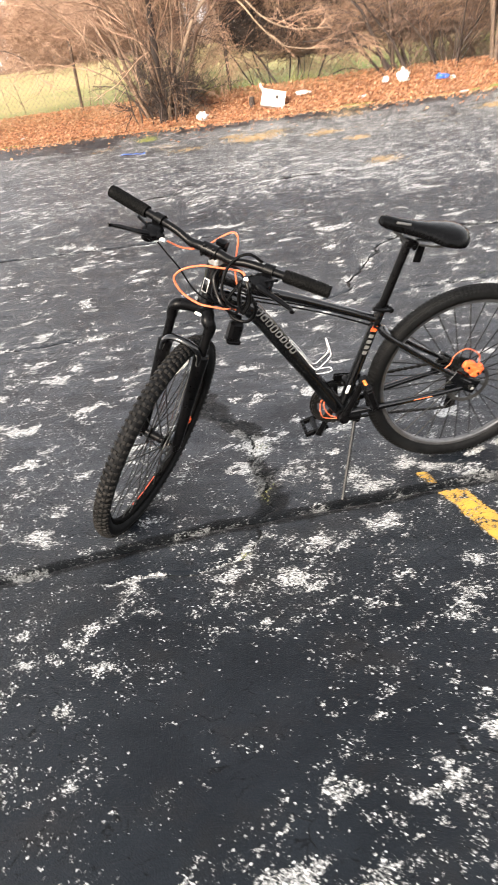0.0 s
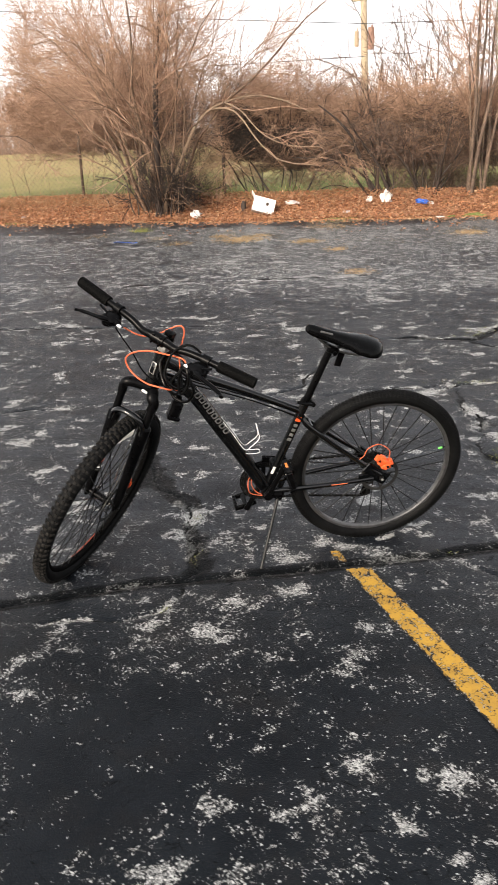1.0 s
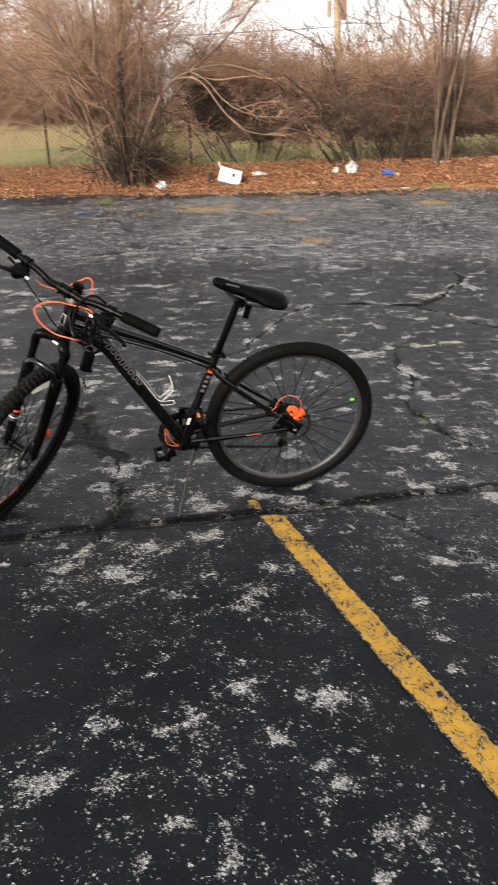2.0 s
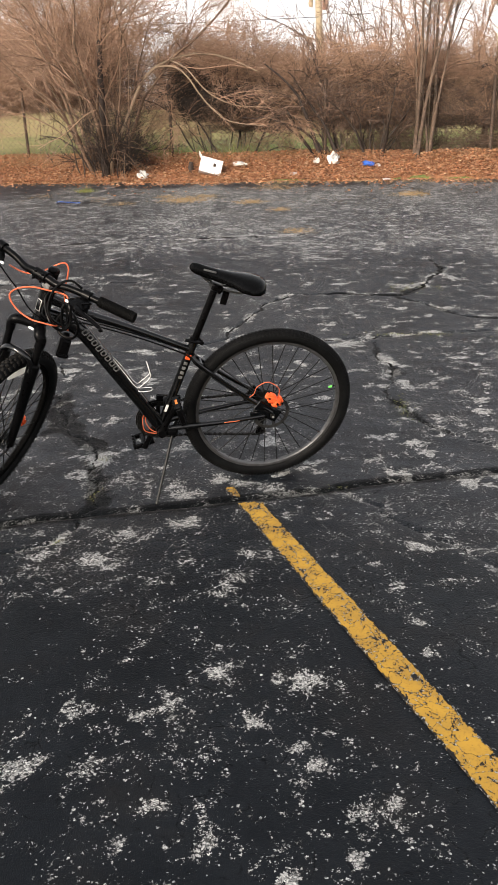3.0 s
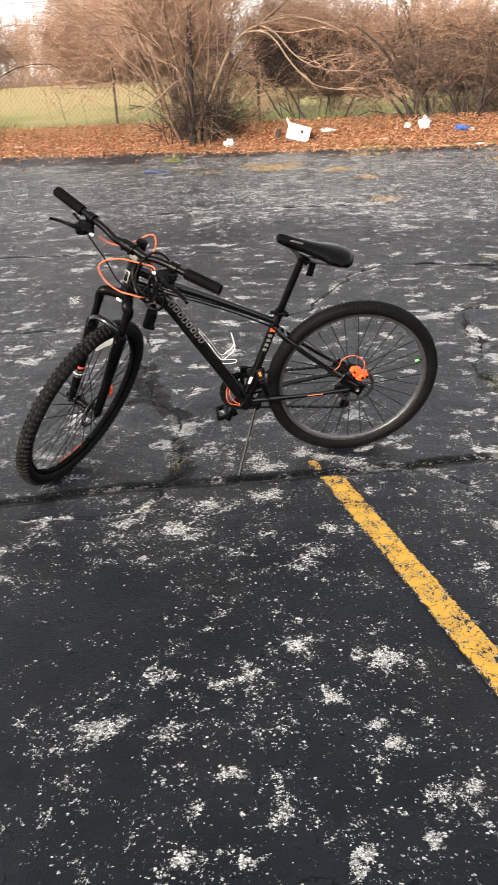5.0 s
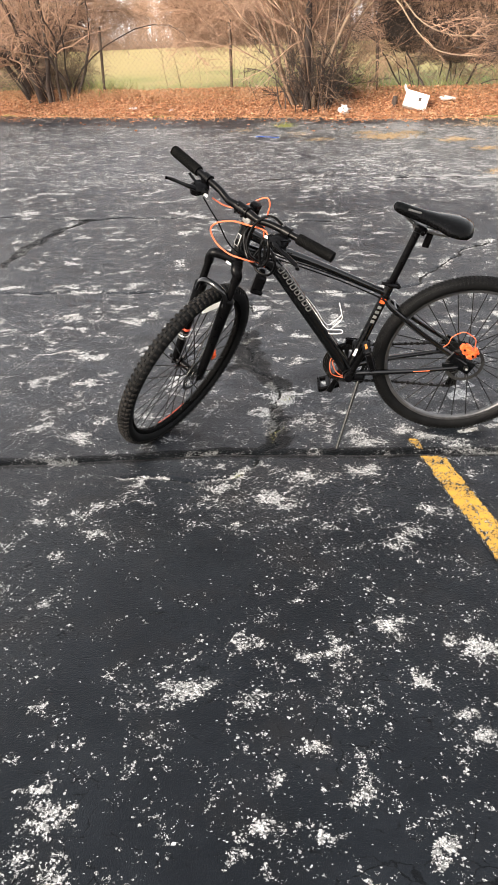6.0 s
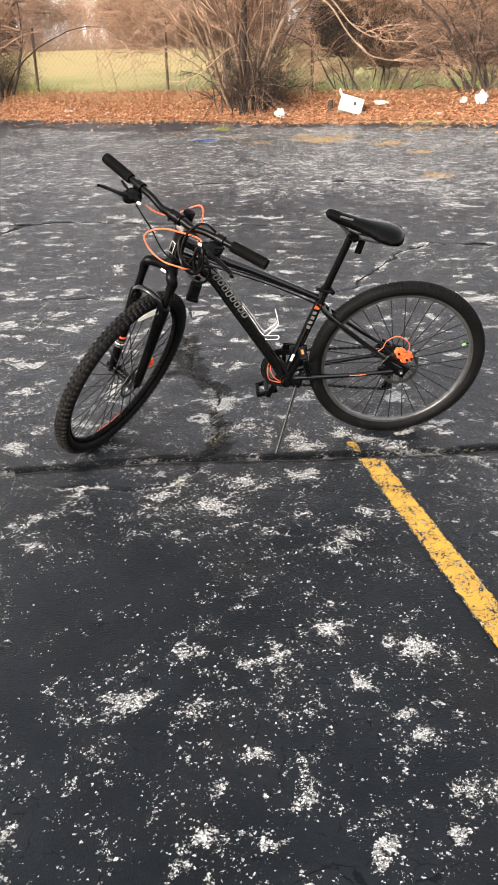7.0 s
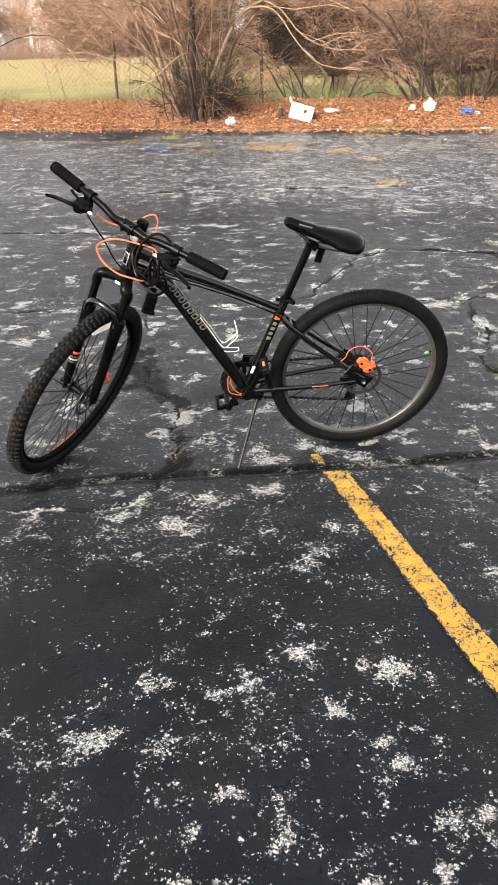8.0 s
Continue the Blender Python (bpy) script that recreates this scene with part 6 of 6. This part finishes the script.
build_fence()
build_leaf_bed()
build_leaves()
blades("dry_grass", [(-1.83, 13.87, .40, .40, 700, .055), (-2.27, 14.4, .22, .25, 220, .05), (-1.56, 14.35, .25, .3, 260, .05), (0.29, 10.36, .20, .22, 520, .05), (2.08, 14.2, .32, .4, 520, .055), (-0.37, 15.5, .55, .5, 620, .06), (-0.64, 13.5, .30, .3, 320, .05), (-0.07, 12.5, .18, .22, 200, .045),
                     (-3.45, 14.2, .35, .4, 150, .04), (-2.85, 13.5, .25, .3, 150, .04), (0.6, 16.4, 2.0, .3, 420, .06), (4.0, 16.1, 2.0, .5, 380, .06), (-4.7, 14.7, .3, .4, 110, .04), (1.0, 13.6, 1.6, .9, 160, .03)], STRAW, 51, "flattened tan dry grass growing out of the asphalt", 1.8)
blades("weeds", [(-4.06, 15.35, .17, .14, 190, .11), (-0.3, 16.3, .7, .15, 120, .06), (-0.15, 2.55, .02, .10, 14, .008), (-0.215, 2.95, .03, .05, 22, .009), (-0.17, 2.16, .02, .04, 12, .008), (0.9, 2.72, .05, .03, 9, .008), (1.24, 3.8, .05, .2, 46, .014), (1.40, 5.40, .40, .05, 90, .014), (1.55, 7.0, .3, .2, 60, .02)], GREEN, 52, "small green weeds in the cracks", 0.9)
blades("tall_grass", [(x, float(fence_line(x)) - 0.25, 1.2, .40, 240 if x < -4 else (130 if x < -2 else 60), .30 if x < -4 else .24) for x in np.arange(-14, 7, 1.2)], STALK, 53, "tall rust-brown dead weeds along the fence", 0.5)
blades("dry_grass", [(x, 17.75 - 0.10 * (x + 2.9), 1.0, .45, 90, .15) for x in np.arange(-14, -4.6, 1.1)] + [(x, 16.75 - 0.10 * (x + 2.9), .8, .25, 45, .10) for x in np.arange(-13, 4, 1.3)], STRAW, 55, "short dry grass standing in the fallen leaves", 0.7)
blades("tall_weeds", [(-2.4, 18.7, 1.0, .4, 90, .42), (-1.4, 18.7, .5, .3, 90, .55), (-9.9, 19.3, .9, .4, 300, .5), (-3.15, 18.5, .30, .3, 200, .45)], GREEN, 54, "green weeds along the fence", 0.4)

plant("shrub", "huge leafless many-stemmed shrub arching over the fence", "shrub", (-4.20, 17.85), 62, 30, 5.2, 0.44, 0.52, 210, 2500, 8500, BARK, arch=-0.06, lean=(-0.07, 0), stem_r=0.038, droop=0.02, twig_r=0.0025, bend=0.13, low=0.42)
# suckers all in dark bark: the shrub's inner shade is put into their colour
plant("shrub", "low suckers at the large shrub's foot, darkened for the shade inside it", "shrub", (-4.22, 17.5), 73, 34, 1.6, 0.30, 0.55, 160, 1100, 2400, DARK_BARK, arch=-0.03, stem_r=0.020, droop=0.0, twig_r=0.0030, haze=DARK_BARK, bend=0.22, low=0.15)
plant("tree", "dark upright trunk inside the shrub", "tree", (-4.22, 17.5), 74, 1, 4.4, 0.02, 0.02, 24, 400, 1200, DARK_BARK, arch=0.0, bend=0.05, stem_r=0.085, droop=-0.02)
plant("shrub", "leafless shrub with arching brown branches", "shrub", (-1.7, 18.9), 63, 15, 3.4, 0.95, 0.7, 100, 1200, 4200, DARK_BARK, arch=-0.40, stem_r=0.024, twig_r=0.0030)
plant("shrub", "leafless shrub leaning from the fence", "shrub", (0.62, 17.95), 64, 13, 2.3, 0.35, 0.30, 70, 500, 1200, DARK_BARK, arch=-0.14, stem_r=0.042, lean=(-0.55, 0), twig_r=0.0036, haze=DARK_TWIG)
plant("shrub", "leafless shrub with a fan of thin stems", "shrub", (1.55, 17.95), 65, 16, 2.0, 0.75, 0.2, 70, 500, 1200, DARK_BARK, arch=-0.1, stem_r=0.026, twig_r=0.0036, haze=DARK_TWIG)
plant("tree", "clump of grey-brown leafless trunks by the fence", "tree", (2.50, 17.7), 66, 8, 4.9, 0.03, 0.25, 46, 300, 620, BROWN_BARK, arch=0.0, bend=0.04, stem_r=0.040, droop=0.02, twig_r=0.0034, low=0.45, lean=(0.03, 0))
plant("tree", "slender leafless sapling with upright branches", "tree", (2.15, 18.9), 67, 2, 5.2, 0.15, 0.10, 22, 130, 260, BROWN_BARK, arch=0.0, stem_r=0.050, droop=0.03, lean=(-0.14, 0), haze=DARK_TWIG)
plant("tree", "slender leafless sapling with upright branches", "tree", (4.3, 19.2), 68, 5, 4.6, 0.3, 0.4, 40, 240, 520, BROWN_BARK, arch=-0.05, stem_r=0.036, droop=0.0)
plant("shrub", "leafless shrub with thick leaning trunks", "shrub", (-11.3, 18.85), 69, 16, 4.4, 0.75, 0.7, 170, 1900, 5500, DARK_BARK, arch=-0.12, stem_r=0.052, twig_r=0.0032, droop=-0.02, bend=0.16)
plant("tree", "leafless tree with low spreading limbs", "tree", (-12.0, 19.2), 70, 4, 5.0, 0.9, 0.4, 70, 900, 2600, DARK_BARK, arch=-0.2, stem_r=0.09)
plant("shrub", "hazy leafless shrub beyond the fence", "shrub", (-9.4, 25.5), 75, 16, 5.0, 0.5, 2.4, 340, 4600, 13000, arch=-0.2, stem_r=0.009, low=0.45, twig_r=0.0046)
plant("tree", "tall leafless sapling beyond the fence", "tree", (4.3, 33.0), 71, 8, 6.6, 0.28, 0.6, 60, 260, 420, BROWN_BARK, arch=0.0, stem_r=0.05, droop=0.05, twig_r=0.006, group="tall saplings beyond the fence", haze=DARK_TWIG)
plant("tree", "tall leafless sapling beyond the fence", "tree", (2.0, 34.0), 72, 7, 6.8, 0.22, 0.6, 60, 260, 420, BROWN_BARK, arch=0.0, stem_r=0.05, droop=0.05, twig_r=0.006, group="tall saplings beyond the fence", haze=DARK_TWIG)


def bowed_limb():
    """A pale limb that rises out of the shrub and bows over towards the lot."""
    rng = np.random.default_rng(91)
    ob = tagged(new("shrub"), "pale bowed limb arching out of the large shrub", "shrub")
    main = [(-4.08, 17.5, .5), (-4.05, 17.4, .99), (-3.84, 17.4, 1.38), (-3.62, 17.4, 1.82), (-3.28, 17.4, 2.46), (-2.97, 17.4, 2.72), (-2.67, 17.4, 2.84), (-2.14, 17.5, 2.95), (-1.56, 17.6, 2.88), (-0.9, 17.7, 2.6)]
    fork = [(-2.97, 17.4, 2.72), (-2.62, 17.3, 2.72), (-2.32, 17.2, 2.55), (-1.93, 17.15, 2.04), (-1.46, 17.1, 1.66), (-0.75, 17.1, 1.55)]
    second = [(-2.67, 17.4, 2.84), (-2.3, 17.2, 2.66), (-1.85, 17.1, 2.2), (-1.3, 17.1, 1.95), (-0.6, 17.1, 1.9)]
    lines = []
    for pts, r in ((main, (.052, .014)), (fork, (.026, .008)), (second, (.020, .007))):
        p = np.array([tuple(q) for q in smooth_path(pts, 6)])
        lines.append(p[np.linspace(0, len(p) - 1, 24).astype(int)])
        join_rods("stem", [rods(lines[-1][None], r[0], r[1], 8)], PALE_BARK, ob)
    base = np.stack([l[8:] for l in lines])
    limb = sprout(rng, base, 10, (0.5, 1.2), (15, 50), 7, -0.07, 0.12, 0.05)
    twig = sprout(rng, limb, 80, (0.2, 0.6), (15, 60), 5, -0.07, 0.15, 0.1)
    tip = sprout(rng, twig, 260, (0.12, 0.45), (15, 60), 4, -0.08, 0.15, 0.1)
    join_rods("crown", [rods(limb, .007, .0035, 4), rods(twig, .0042, .0024), rods(tip, .0027, .0016)], TWIG, ob)["kind"] = "stuff"
    # dead canes that lie out of the foot onto the leaves
    cane = run_on(rng, np.stack([rng.uniform(-4.3, -3.7, 14), rng.uniform(17.2, 17.6, 14), rng.uniform(0.75, 1.3, 14)], 1), np.stack([rng.uniform(.1, 1.0, 14), rng.uniform(-.5, -.1, 14), rng.uniform(-.2, .5, 14)], 1), rng.uniform(0.6, 1.1, 14)[:, None], 7, -0.16, 0.08)
    cane[..., 2] = np.maximum(cane[..., 2], land(cane[..., 0], cane[..., 1]) + 0.05)
    join_rods("cane", [rods(cane, .008, .0035, 5)], BARK, ob)["kind"] = "stuff"


bowed_limb()
thicket()
far_woods()
build_pole()
build_carton()
build_stump()
build_strap()
rag("plastic_bag", "crumpled white plastic bag lying in the leaves", "litter", (-3.35, 17.2), (.21, .19, .23), PLASTIC_WHITE, 81, 0.9, 0.7)
rag("plastic_bag", "flattened white plastic bag on the leaves", "litter", (-1.32, 17.6), (.34, .24, .16), PLASTIC_WHITE, 82, 0.6)
rag("plastic_bag", "crumpled white plastic bag standing in the leaves", "litter", (0.70, 17.45), (.20, .18, .27), PLASTIC_WHITE, 83, 1.0, 0.95)
rag("plastic_bag", "crumpled blue plastic bag in the leaves", "litter", (1.40, 17.3), (.30, .16, .14), PLASTIC_BLUE, 84, 0.7, 1.0)
rag("paper_scrap", "small crumpled white scrap in the leaves", "litter", (1.60, 17.25), (.10, .10, .10), PLASTIC_WHITE, 85, 0.8, 0.5)
rag("paper_scrap", "small crumpled white scrap in the leaves", "litter", (0.34, 17.5), (.14, .10, .16), PLASTIC_WHITE, 86, 0.8, 0.5)
rag("paper_scrap", "dull grey plastic scrap in the leaves", "litter", (-0.1, 17.0), (.14, .12, .10), PLASTIC_GREY, 87, 0.6, 0.5)
rag("paper_scrap", "pale crumpled paper in the leaves", "litter", (1.75, 16.6), (.22, .12, .06), PLASTIC_WHITE, 88, 0.6, 0.5)
rag("paper_scrap", "pale crumpled paper in the leaves", "litter", (-8.6, 18.0), (.20, .14, .10), PLASTIC_GREY, 89, 0.6, 0.5)
rag("paper_scrap", "pale crumpled paper in the leaves", "litter", (-7.5, 17.7), (.16, .12, .08), PLASTIC_GREY, 90, 0.6, 0.5)
